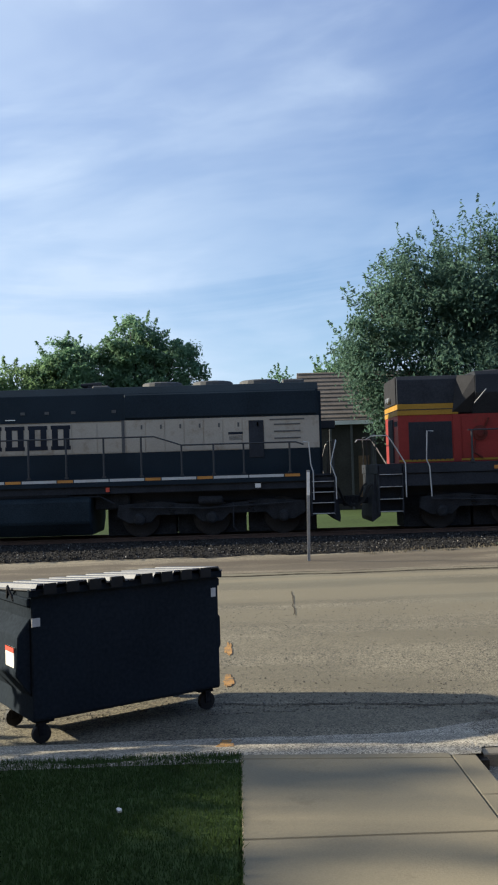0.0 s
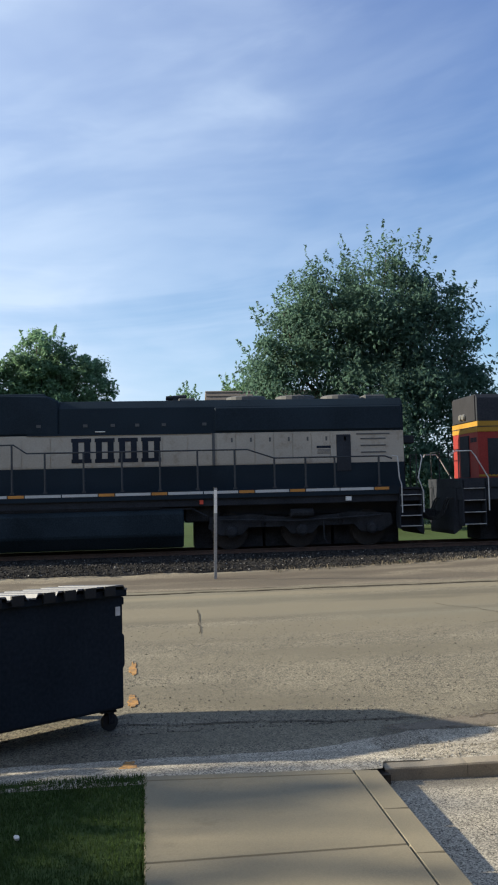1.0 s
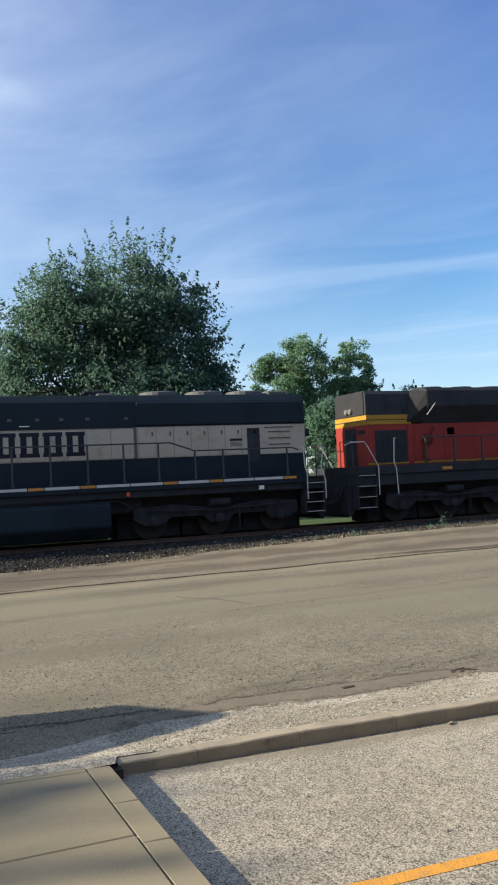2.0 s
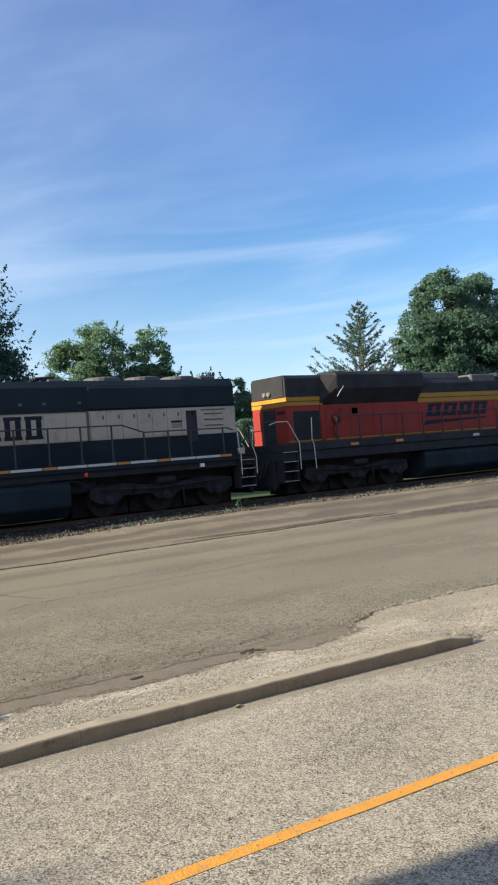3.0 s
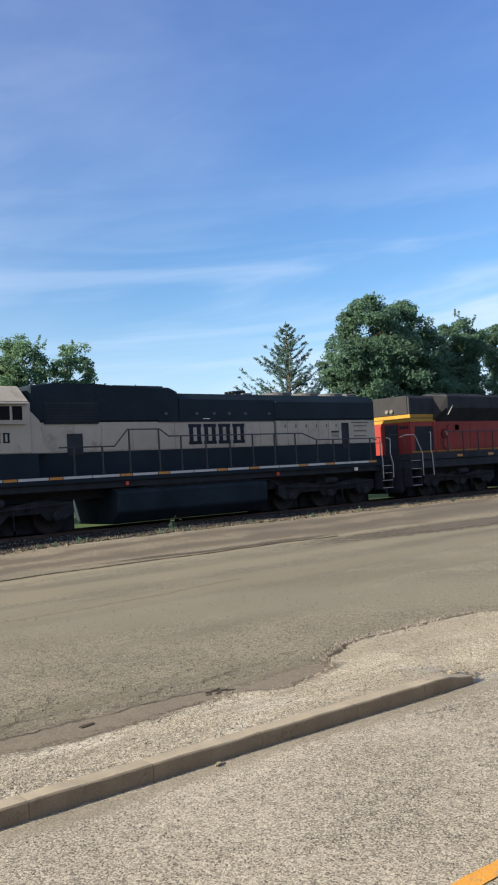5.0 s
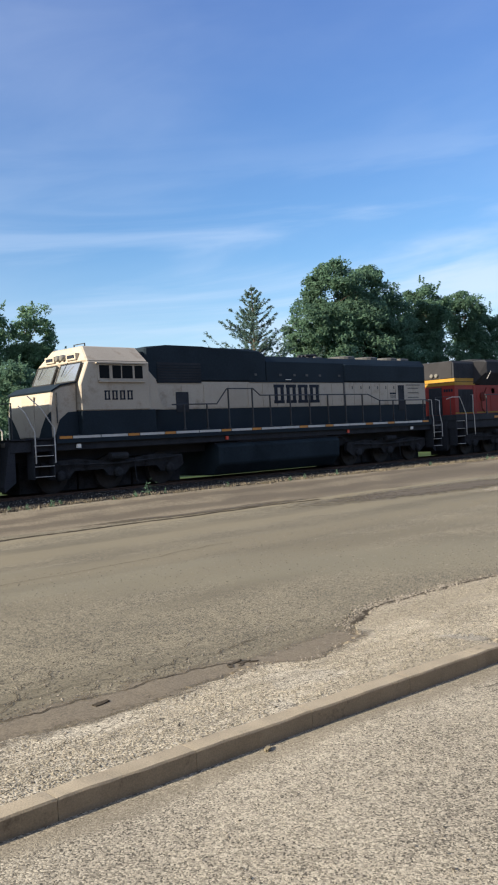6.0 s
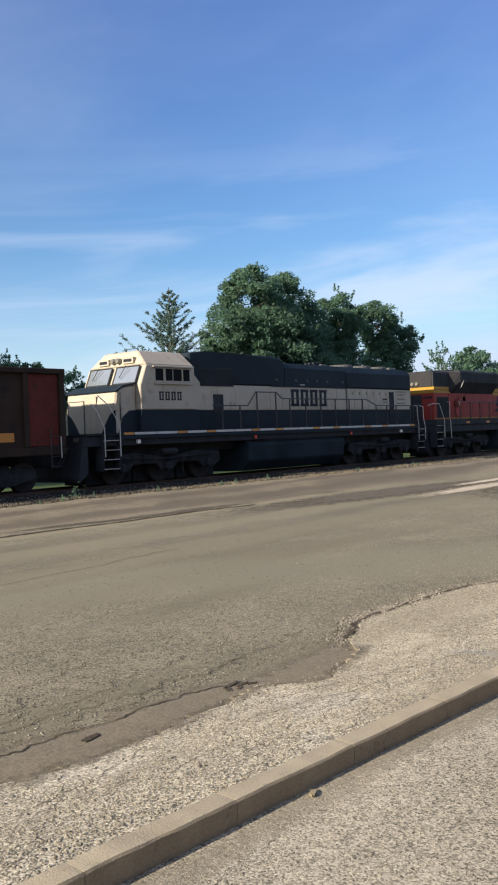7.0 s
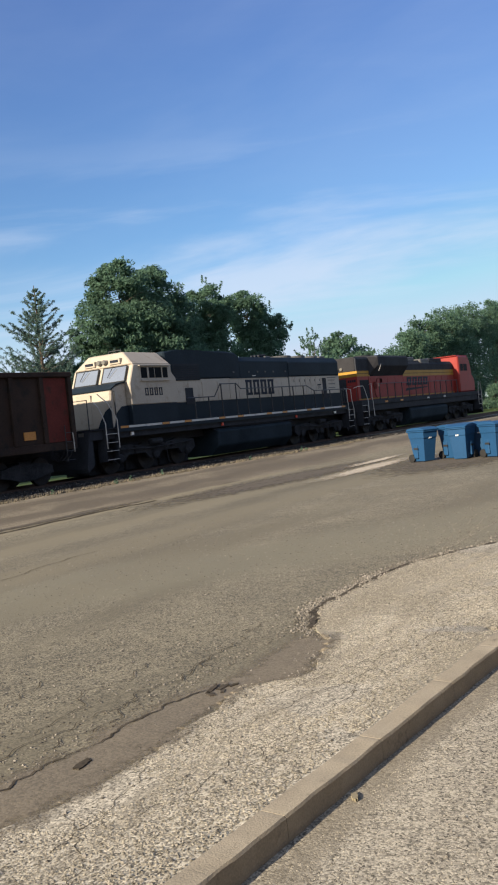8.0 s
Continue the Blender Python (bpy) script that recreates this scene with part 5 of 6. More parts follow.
def orange_locomotive():
    loco = thing("diesel_locomotive", "orange-red and black diesel locomotive with yellow bands", "locomotive", pose(0, TRACK_Y, RAIL_Z))
    boxes("underframe", [(-0.70, 21.6, -1.45, 1.45, 1.25, 1.62)], BLACK, loco, bevel=0.02)
    boxes("walkway", [(-0.72, 21.6, -1.52, 1.52, 1.62, 1.90)], BLACK, loco, bevel=0.01)
    boxes("centre_sill", [(-0.5, 21.4, -0.7, 0.7, 0.98, 1.26)], BLACK, loco)
    boxes("hood_side", [(0.0, 16.6, -1.05, 1.05, 1.90, 3.28)], ORANGE, loco, "orange-red hood side")
    boxes("rear_band", [(-0.012, 1.75, -1.075, 1.075, 3.28, 3.60)], YELLOW, loco, "yellow band with a dark pinstripe", bevel=0.008)
    boxes("band_line", [(-0.022, 1.76, -1.085, 1.085, 3.425, 3.45)], BLACK, loco)
    bm = bmesh.new()
    end_prism(bm, hood_outline(1.05, 3.60, 4.42, 0.12), 0.0, 1.85)
    part("hood_top_rear", bm, BLACK, loco, "black upper hood end", bevel=0.01)
    boxes("end_panel", [(-0.03, 0.0, -0.95, 0.95, 3.62, 4.38)], DARKGREY, loco, "dark grey weathered end panel")
    # flared radiator
    bm = bmesh.new()
    end_prism(bm, [(-1.05, 3.28), (1.05, 3.28), (1.50, 3.85), (1.50, 4.36), (1.38, 4.48), (-1.38, 4.48), (-1.50, 4.36), (-1.50, 3.85)], 2.15, 6.85)
    part("radiator_wing", bm, BLACK, loco, "black flared radiator wings", bevel=0.015)
    for s in (-1, 1):
        bm = bmesh.new()
        v = [bm.verts.new(p) for p in ((1.55, s * 1.06, 3.32), (2.14, s * 1.06, 3.32), (2.14, s * 1.49, 3.9), (2.14, s * 1.49, 4.34), (1.75, s * 1.06, 4.4), (2.14, s * 1.0, 4.42))]
        bm.faces.new((v[0], v[1], v[2]))
        bm.faces.new((v[0], v[2], v[3], v[4]))
        bm.faces.new((v[4], v[3], v[5]))
        part("wing_fairing", bm, DARKGREY, loco, "dark grey sloped fairing")
    for s in (-1, 1):
        grab([(2.1, s * 1.52, 3.55), (2.45, s * 1.54, 3.95)], loco, None, 0.012)
    for x in (3.2, 4.5, 5.8):
        fan(x, 4.46, 0.55, loco, BLACK)
    boxes("band", [(6.9, 17.0, -1.066, -1.048, 3.22, 3.60), (6.9, 17.0, 1.048, 1.066, 3.22, 3.60)], YELLOW, loco, "yellow band with a dark pinstripe")
    boxes("band_line", [(6.9, 17.0, -1.072, -1.064, 3.39, 3.42), (6.9, 17.0, 1.064, 1.072, 3.39, 3.42)], BLACK, loco)
    bm = bmesh.new()
    end_prism(bm, hood_outline(1.05, 3.28, 4.20, 0.2), 6.85, 16.6)
    part("hood_top", bm, BLACK, loco, "black upper hood", bevel=0.01)
    boxes("exhaust_box", [(7.2, 9.9, -0.75, 0.75, 4.18, 4.5)], GREYPAINT, loco, "grey exhaust housing", bevel=0.05)
    boxes("roof_box", [(12.2, 14.6, -0.95, 0.95, 3.8, 4.42)], BLACK, loco, bevel=0.05)
    boxes("resistor_box", [(10.4, 12.0, -1.0, 1.0, 3.9, 4.36)], GREYPAINT, loco, bevel=0.05)
    for s in (-1, 1):
        # rear corner grille and cab-side details
        well = boxes("grille_recess", [(0.30, 1.55, min(s * 1.05, s * 1.062), max(s * 1.05, s * 1.062), 1.95, 3.08)], BLACK, loco, "black louvred rear grille")
        for k in range(9):
            boxes("slat", [(0.36 + 0.135 * k, 0.40 + 0.135 * k, min(s * 1.06, s * 1.078), max(s * 1.06, s * 1.078), 1.98, 3.05)], BLACK, well)
        boxes("corner_post", [(1.58, 1.80, min(s * 1.05, s * 1.075), max(s * 1.05, s * 1.075), 1.92, 3.27)], ORANGE, loco)
        bm = bmesh.new()
        lathe(bm, [(s * 1.05, 0.22), (s * 1.12, 0.22), (s * 1.13, 0.15), (s * 1.16, 0.10)], (2.35, 0, 2.72), "y", 16)
        tube(bm, [(2.2, s * 1.1, 2.5), (2.15, s * 1.15, 2.15), (2.4, s * 1.12, 2.0)], 0.03)
        tube(bm, [(2.5, s * 1.1, 2.9), (2.6, s * 1.15, 3.15)], 0.03)
        part("filter_housing", bm, HOPRED, loco, "dull red pipework")
        boxes("badge", [(3.2, 3.5, min(s * 1.05, s * 1.06), max(s * 1.05, s * 1.06), 2.88, 3.12)], GREEN, loco)
        for x0, x1 in ((1.85, 3.05), (3.1, 4.3), (4.34, 5.5), (5.55, 6.8), (6.9, 8.0), (8.05, 9.2), (9.25, 10.4), (10.45, 11.6), (11.65, 12.8), (12.85, 14.0), (14.05, 15.2), (15.25, 16.4)):
            boxes("hood_door", [(x0, x1 - 0.02, min(s * 1.05, s * 1.060), max(s * 1.05, s * 1.060), 2.02, 3.18)], ORANGE, loco)
        boxes("lower_line", [(0.0, 16.5, min(s * 1.05, s * 1.066), max(s * 1.05, s * 1.066), 1.94, 2.00)], YELLOW, loco)
        # plain slanted blocks for the painted mark, with an underline
        for i in range(4):
            block_mark(7.35 + 0.98 * i, 2.62, 0.76, 0.54, s * 1.066, NAVY, loco, slant=0.35, stem=0.36, cap=0.24)
        bm = bmesh.new()
        side_prism(bm, [(7.1, 2.28), (7.3, 2.46), (11.2, 2.50), (11.0, 2.44)], min(s * 1.062, s * 1.07), max(s * 1.062, s * 1.07))
        part("painted_mark", bm, NAVY, loco, "plain dark painted underline")
        handrail([(1.9, 2.80), (15.9, 2.80)], [2.0 + 1.16 * i for i in range(13)], s * 1.49, 1.92, loco)
        steps(-0.66, -0.02, s, loco, 1.85)
        y = s * 1.56
        grab([(-0.95, s * 1.2, 2.62), (-0.85, s * 1.45, 2.70), (-0.42, y, 2.70), (-0.30, y, 2.55), (0.08, y, 1.9), (0.08, y, 0.95)], loco)
        grab([(0.95, s * 1.3, 2.80), (0.72, y, 2.80), (0.68, y, 2.0), (0.76, y, 1.8), (0.80, y, 0.95)], loco)
        steps(20.6, 21.2, s, loco, 1.85)
        grab([(20.5, y, 0.95), (20.5, y, 1.9), (20.75, y, 2.6)], loco)
        grab([(21.3, y, 0.95), (21.3, y, 1.9), (21.1, y, 2.6)], loco)
        bm = bmesh.new()
        lathe(bm, [(6.95, 0.03), (7.0, 0.17), (9.4, 0.17), (9.45, 0.03)], (0, s * 1.28, 1.42), "x", 14)
        part("air_reservoir", bm, TANK, loco, smooth=True)
        bm = bmesh.new()
        lathe(bm, [(9.9, 0.03), (9.95, 0.17), (12.0, 0.17), (12.05, 0.03)], (0, s * 1.28, 1.42), "x", 14)
        part("air_reservoir", bm, TANK, loco, smooth=True)
        for x in (2.6, 5.0, 9.6, 12.8):
            boxes("sill_plate", [(x, x + 0.4, min(s * 1.52, s * 1.53), max(s * 1.52, s * 1.53), 1.68, 1.78)], REFLECT if x > 5 else AMBER, loco)
    bm = bmesh.new()
    end_prism(bm, [(-1.0, 0.12), (1.0, 0.12), (1.42, 0.5), (1.47, 1.08), (1.30, 1.24), (-1.30, 1.24), (-1.47, 1.08), (-1.42, 0.5)], 6.7, 13.6)
    part("fuel_tank", bm, TANK, loco, "grey-black fuel tank", bevel=0.05)
    loco_truck(3.2, 2.05, loco)
    loco_truck(17.3, 2.05, loco)
    bm = bmesh.new()
    side_prism(bm, [(16.6, 1.9), (19.5, 1.9), (19.5, 3.3), (19.15, 4.1), (18.9, 4.52), (16.6, 4.55)], -1.50, 1.50)
    cab = part("cab", bm, ORANGE, loco, "orange-red cab", bevel=0.08)
    boxes("cab_roof", [(16.5, 19.05, -1.42, 1.42, 4.52, 4.60)], ORANGE, loco, bevel=0.05)
    for s in (-1, 1):
        for x0, x1 in ((16.95, 17.6), (17.7, 18.5)):
            boxes("pane", [(x0, x1, min(s * 1.50, s * 1.51), max(s * 1.50, s * 1.51), 3.45, 3.95)], GLASS, cab)
    bm = bmesh.new()
    side_prism(bm, [(19.5, 1.9), (21.2, 1.9), (21.2, 2.8), (20.7, 3.2), (19.5, 3.3)], -1.15, 1.15)
    part("nose", bm, ORANGE, loco, "orange-red nose", bevel=0.08)
    bm = bmesh.new()
    side_prism(bm, [(-0.72, 1.62), (-0.58, 1.62), (-0.58, 0.42), (-0.82, 0.25), (-0.84, 0.38)], -1.05, 1.05)
    part("pilot_plate", bm, BLACK, loco)
    bm = bmesh.new()
    side_prism(bm, [(21.6, 1.62), (21.45, 1.62), (21.45, 0.42), (21.8, 0.2), (21.85, 0.38)], -1.4, 1.4)
    part("pilot_plate", bm, BLACK, loco)
    boxes("rear_door", [(-0.04, 0.0, -0.35, 0.35, 1.92, 3.2)], BLACK, loco, "dark end door")
    boxes("painted_bar", [(-0.006, 0.0, -0.95 + 0.13 * i, -0.85 + 0.13 * i, 2.98, 3.12) for i in range(4)], NAVY, loco)
    bm = bmesh.new()
    for y in (-0.13, 0.13):
        lathe(bm, [(-0.12, 0.08), (-0.08, 0.10), (0.0, 0.10)], (0, y, 3.78), "x", 14)
    part("headlight", bm, LAMP, loco)
    for s in (-1, 1):
        bm = bmesh.new()
        tube(bm, [(-0.70, s * 1.25, 1.9), (-0.70, s * 1.25, 2.75), (-0.70, s * 0.45, 2.75), (-0.70, s * 0.45, 1.9)], 0.02)
        part("end_rail", bm, DARKRAIL, loco)
    coupler(-0.55, -1, loco)
    hoses(-0.72, -1, loco)
    return loco


def hopper_car():
    car = thing("hopper_car", "weathered brown and red open coal hopper car", "railway wagon", pose(0, TRACK_Y, RAIL_Z))
    L = 15.8
    boxes("body", [(-L, 0.0, -1.50, 1.50, 1.35, 3.58)], HOPPER, car, "brown steel body side", bevel=0.02)
    boxes("top_chord", [(-L, 0.02, s * 1.55 - 0.07, s * 1.55 + 0.07, 3.50, 3.66) for s in (-1, 1)], HOPPER, car, bevel=0.02)
    boxes("side_sill", [(-L, 0.0, s * 1.53 - 0.05, s * 1.53 + 0.05, 1.10, 1.36) for s in (-1, 1)], HOPPER, car, bevel=0.015)
    for s in (-1, 1):
        for i in range(13):
            x = -0.10 - 1.29 * i
            boxes("side_post", [(x - 0.09, x + 0.09, min(s * 1.50, s * 1.60), max(s * 1.50, s * 1.60), 1.36, 3.50)], HOPPER, car, bevel=0.012)
        boxes("end_panel", [(-1.28, -0.22, min(s * 1.50, s * 1.515), max(s * 1.50, s * 1.515), 1.38, 3.48)], HOPRED, car, "red painted end panel")
        boxes("sign_plate", [(-2.3, -1.8, min(s * 1.50, s * 1.525), max(s * 1.50, s * 1.525), 1.52, 1.78)], AMBER, car, "orange reflective plate")
        boxes("white_panel", [(-4.9, -3.98, min(s * 1.50, s * 1.52), max(s * 1.50, s * 1.52), 1.4, 2.9)], GREYPAINT, car)
        grab([(-0.25, s * 1.64, 1.65), (-0.25, s * 1.66, 1.4), (-0.25, s * 1.66, 1.0)], car, r=0.016)
        grab([(-0.62, s * 1.66, 0.7), (-0.62, s * 1.66, 1.9)], car, DARKRAIL, r=0.016)
        for z in (0.75, 1.05, 1.35, 1.65):
            grab([(-0.62, s * 1.66, z), (-0.25, s * 1.66, z)], car, DARKRAIL, r=0.012)
    for xa, xb in ((-6.6, -3.2), (-12.2, -8.8)):
        bm = bmesh.new()
        side_prism(bm, [(xa, 1.36), (xb, 1.36), (xb - 0.9, 0.45), (xa + 0.9, 0.45)], -1.3, 1.3)
        part("hopper_bay", bm, HOPPER, car, bevel=0.02)
    boxes("centre_sill", [(-L - 0.3, 0.25, -0.2, 0.2, 0.78, 1.12)], GRIME, car)
    boxes("coal_load", [(-L + 0.2, -0.2, -1.4, 1.4, 3.2, 3.5)], GRIME, car)
    for xc in (-1.9, -L + 1.9):
        truck = boxes("truck_bolster", [(xc - 0.25, xc + 0.25, -1.0, 1.0, 0.5, 0.85)], GRIME, car)
        for s in (-1, 1):
            bm = bmesh.new()
            side_prism(bm, [(xc - 1.15, 0.40), (xc - 0.7, 0.36), (xc - 0.35, 0.22), (xc + 0.35, 0.22), (xc + 0.7, 0.36), (xc + 1.15, 0.40), (xc + 1.1, 0.66), (xc + 0.5, 0.78), (xc - 0.5, 0.78), (xc - 1.1, 0.66)], min(s * 0.98, s * 1.12), max(s * 0.98, s * 1.12))
            part("side_frame", bm, GRIME, truck, bevel=0.02)
        for k in (-0.89, 0.89):
            wheelset(xc + k, 0.46, car)
    coupler(-0.35, 1, car)
    return car


GREEN_LOCO, ORANGE_LOCO, HOPPER_CAR = green_locomotive(), orange_locomotive(), hopper_car()


# ---- things by the road ----
def marker_post():
    post = thing("marker_post", "slim galvanised steel post with a pale top", "post", pose(1.65, 14.17, 0.06, 0.6, 1.2, 0))
    bm = bmesh.new()
    end = [(-0.035, -0.012), (0.035, -0.012), (0.035, 0.02), (0.025, 0.02), (0.018, 0.0), (-0.018, 0.0), (-0.025, 0.02), (-0.035, 0.02)]
    flat_prism(bm, end, -0.3, 2.09)
    part("channel", bm, STEELPOST, post)
    boxes("reflector", [(-0.036, 0.036, -0.018, -0.0125, 1.50, 2.04)], SAFETY, post, "white reflective strip")
    return post


def dumpster():
    """Front-load container: x along its long front, y to its back, base frame on casters."""
    d = thing("dumpster", "dark blue steel dumpster with grey ribbed plastic lid", "dumpster", pose(-1.68, 0.80, -0.035, 0, 0, 33.5))
    L, D = 1.80, 1.0
    bm = bmesh.new()
    extrude(bm, [(0.02, 0.18), (D - 0.12, 0.18), (D, 0.75), (D, 1.05), (0.0, 1.12), (0.0, 0.20)], lambda p, s: ((0.0, L)[s], p[0], p[1]))
    part("body", bm, DUMP, d, "dark blue steel body", bevel=0.01)
    bm = bmesh.new()
    box(bm, -0.03, L + 0.03, -0.03, 0.02, 1.07, 1.125)
    part("front_rim", bm, DUMP, d, bevel=0.008)
    for x in (0.0, L):
        boxes("side_rim", [(x - 0.03, x + 0.03, 0.02, D, 1.0, 1.06)], DUMP, d, bevel=0.008)
    for x0, x1 in ((-0.02, 0.85), (0.87, L + 0.02)):
        bm = bmesh.new()
        n = 5
        w = (x1 - x0) / n
        prof = []
        for i in range(n):
            a = x0 + i * w
            prof += [(a, 0.0), (a + 0.22 * w, 0.0), (a + 0.32 * w, 0.03), (a + 0.78 * w, 0.03), (a + 0.88 * w, 0.0)]
        prof.append((x1, 0.0))
        rows = []
        for x, z in prof:
            rows.append([bm.verts.new(p) for p in ((x, -0.05, 1.135 + z), (x, D + 0.02, 1.065 + z), (x, D + 0.02, 1.053 + z), (x, -0.05, 1.123 + z))])
        for ra, rb in zip(rows, rows[1:]):
            for j in range(4):
                bm.faces.new((ra[j], rb[j], rb[(j + 1) % 4], ra[(j + 1) % 4]))
        bm.faces.new(rows[0])
        bm.faces.new(rows[-1][::-1])
        lid = part("lid", bm, LIDMAT, d, "grey ribbed plastic lid, closed")
        for i in range(4):
            boxes("lid_lip", [(x0 + 0.1 + 0.2 * i, x0 + 0.21 + 0.2 * i, -0.08, -0.05, 1.09, 1.165)], RUBBER, lid)
    for x0, x1 in ((-0.22, 0.0), (L, L + 0.10)):
        bm = bmesh.new()
        if x0 < 0:
            extrude(bm, [(-0.13, 0.52), (0.0, 0.36), (0.0, 0.92), (-0.11, 0.80)], lambda p, s: (p[0], (0.03, 0.86)[s], p[1]))
        else:
            extrude(bm, [(L, 0.42), (L + 0.08, 0.50), (L + 0.08, 0.74), (L, 0.80)], lambda p, s: (p[0], (0.10, 0.86)[s], p[1]))
        part("fork_pocket", bm, DUMP, d, "steel fork pocket", bevel=0.008)
    boxes("sticker", [(-0.134, -0.120, 0.06, 0.26, 0.58, 0.72)], SAFETY, d, "white and red sticker")
    boxes("sticker_band", [(-0.136, -0.122, 0.06, 0.26, 0.685, 0.72)], REDTAG, d)
    boxes("label_tag", [(0.0, 0.07, -0.006, 0.0, 0.86, 0.92)], SAFETY, d, "small pale label")
    boxes("label_tag", [(L - 0.08, L - 0.03, -0.006, 0.0, 0.92, 0.99)], SAFETY, d, "small pale label")
    for x in (0.05, L - 0.20):
        boxes("skid", [(x, x + 0.15, 0.06, D - 0.2, 0.155, 0.19)], DUMP, d)
    for x in (0.10, L - 0.10):
        for y in (0.10, D - 0.24):
            bm = bmesh.new()
            lathe(bm, [(-0.025, 0.05), (-0.022, 0.080), (0.022, 0.080), (0.025, 0.05)], (x, y, 0.062), "y", 14)
            c = part("caster_wheel", bm, RUBBER, d)
            boxes("fork", [(x - 0.03, x + 0.03, y - 0.04, y - 0.028, 0.05, 0.16), (x - 0.03, x + 0.03, y + 0.028, y + 0.04, 0.05, 0.16), (x - 0.05, x + 0.05, y - 0.05, y + 0.05, 0.15, 0.165)], GRIME, c)
    bm = bmesh.new()
    tube(bm, [(0.02, D - 0.02, 1.06), (L, D - 0.02, 1.06)], 0.015)
    part("hinge_rod", bm, GRIME, d)
    bm = bmesh.new()
    tube(bm, [(-0.03, 0.35, 1.02), (-0.05, 0.42, 1.12), (-0.03, 0.5, 1.03)], 0.012)
    part("lid_catch", bm, GRIME, d)
    for piece in d.children_recursive:
        # full height of this size of container
        for v in piece.data.vertices:
            v.co.z = v.co.z if v.co.z < 0.2 else 0.2 + 1.15 * (v.co.z - 0.2)
    return d


def wheelie_bin(label, at):
    """Two-wheeled cart; its front faces -x."""
    b = thing("wheelie_bin", label, "bin", at, "bins in a row")
    bm = bmesh.new()
    lo = [(-0.24, -0.21), (0.22, -0.21), (0.22, 0.21), (-0.24, 0.21)]
    hi = [(-0.36, -0.29), (0.32, -0.29), (0.32, 0.29), (-0.36, 0.29)]
    rings = []
    for f, z in ((0.0, 0.03), (0.75, 0.74), (0.8, 0.75), (1.0, 0.96)):
        k = 1.0 if f in (0.0, 0.75) else 1.04
        rings.append([bm.verts.new(((a[0] + (c[0] - a[0]) * f) * k, (a[1] + (c[1] - a[1]) * f) * k, z)) for a, c in zip(lo, hi)])
    for a, c in zip(rings, rings[1:]):
        for j in range(4):
            bm.faces.new((a[j], a[(j + 1) % 4], c[(j + 1) % 4], c[j]))
    bm.faces.new(rings[0][::-1])
    bm.faces.new(rings[-1])
    body = part("body", bm, BLUEBIN, b, "blue moulded plastic body", bevel=0.025)
    boxes("rim", [(-0.41, 0.36, -0.33, 0.33, 0.94, 0.985)], BLUEBIN, body, bevel=0.015)
    for s in (-1, 1):
        boxes("side_rib", [(-0.02, 0.16, s * 0.255 - 0.03, s * 0.255 + 0.03, 0.12, 0.55)], BLUEBIN, body, bevel=0.02)
        boxes("side_slot", [(-0.06, 0.12, s * 0.295 - 0.004, s * 0.295 + 0.004, 0.40, 0.46)], RUBBER, body)
    bm = bmesh.new()
    side_prism(bm, [(-0.43, 0.985), (0.36, 0.985), (0.34, 1.05), (0.1, 1.085), (-0.25, 1.075), (-0.42, 1.02)], -0.34, 0.34)
    part("lid", bm, BLUEBIN, b, "blue plastic lid, closed", bevel=0.02)
    bm = bmesh.new()
    tube(bm, [(0.36, -0.25, 0.93), (0.44, -0.25, 0.98), (0.44, 0.25, 0.98), (0.36, 0.25, 0.93)], 0.016)
    part("handle", bm, BLUEBIN, b)
    for s in (-1, 1):
        bm = bmesh.new()
        lathe(bm, [(s * 0.24, 0.06), (s * 0.245, 0.13), (s * 0.295, 0.13), (s * 0.30, 0.06)], (0.25, 0, 0.13), "y", 16)
        part("wheel", bm, RUBBER, b)
    bm = bmesh.new()
    for i in range(5):
        a = 2 * math.pi * i / 5
        box(bm, -0.352, -0.338, 0.055 * math.cos(a) - 0.024, 0.055 * math.cos(a) + 0.024, 0.82 + 0.055 * math.sin(a) - 0.024, 0.82 + 0.055 * math.sin(a) + 0.024)
    box(bm, -0.350, -0.336, -0.05, 0.05, 0.735, 0.755)
    part("painted_mark", bm, SAFETY, b, "plain white mark")
    return b


marker_post()
dumpster()
first_bin = wheelie_bin("blue plastic wheeled rubbish bin on the roadside", pose(27.16, 7.83, -0.055, 0, 0, 64))
for x, y, turn in ((26.75, 6.72, 62), (26.15, 6.22, -8), (26.2, 5.28, 60), (26.9, 5.9, 10), (27.0, 5.0, 20), (26.5, 4.5, 55), (27.3, 6.4, 30)):
    copy_thing(first_bin, pose(0.9 + 1.042 * (x - 0.9), -2.19 + 1.042 * (y + 2.19), -0.055, 0, 0, turn))


# ---- trees ----
def unit(v):
    return v / np.maximum(np.linalg.norm(v, axis=1), 1e-6)[:, None]


def leaf_cloud(name, pts, size, material, parent, out=None, slim=0.45, loose=1.25):
    """Many small folded leaves at the given points, as one crown; out turns their faces roughly outwards."""
    pts = np.asarray(pts)
    n = len(pts)
    face = rng.normal(size=(n, 3)) if out is None else np.asarray(out) + loose * rng.normal(size=(n, 3))
    face = unit(face)
    t = unit(np.cross(face, rng.normal(size=(n, 3))))
    s = np.cross(face, t)
    k = size * rng.uniform(0.55, 1.35, n)[:, None]
    v = np.stack([pts - t * k, pts + s * k * slim + face * k * 0.18, pts + t * k, pts - s * k * slim + face * k * 0.18], 1).reshape(-1, 3)
    q = 4 * np.arange(n)[:, None]
    faces = np.concatenate([q + [0, 1, 2], q + [0, 2, 3]], 1).reshape(-1, 3).tolist()
    return raw(name, v.tolist(), faces, material, parent)


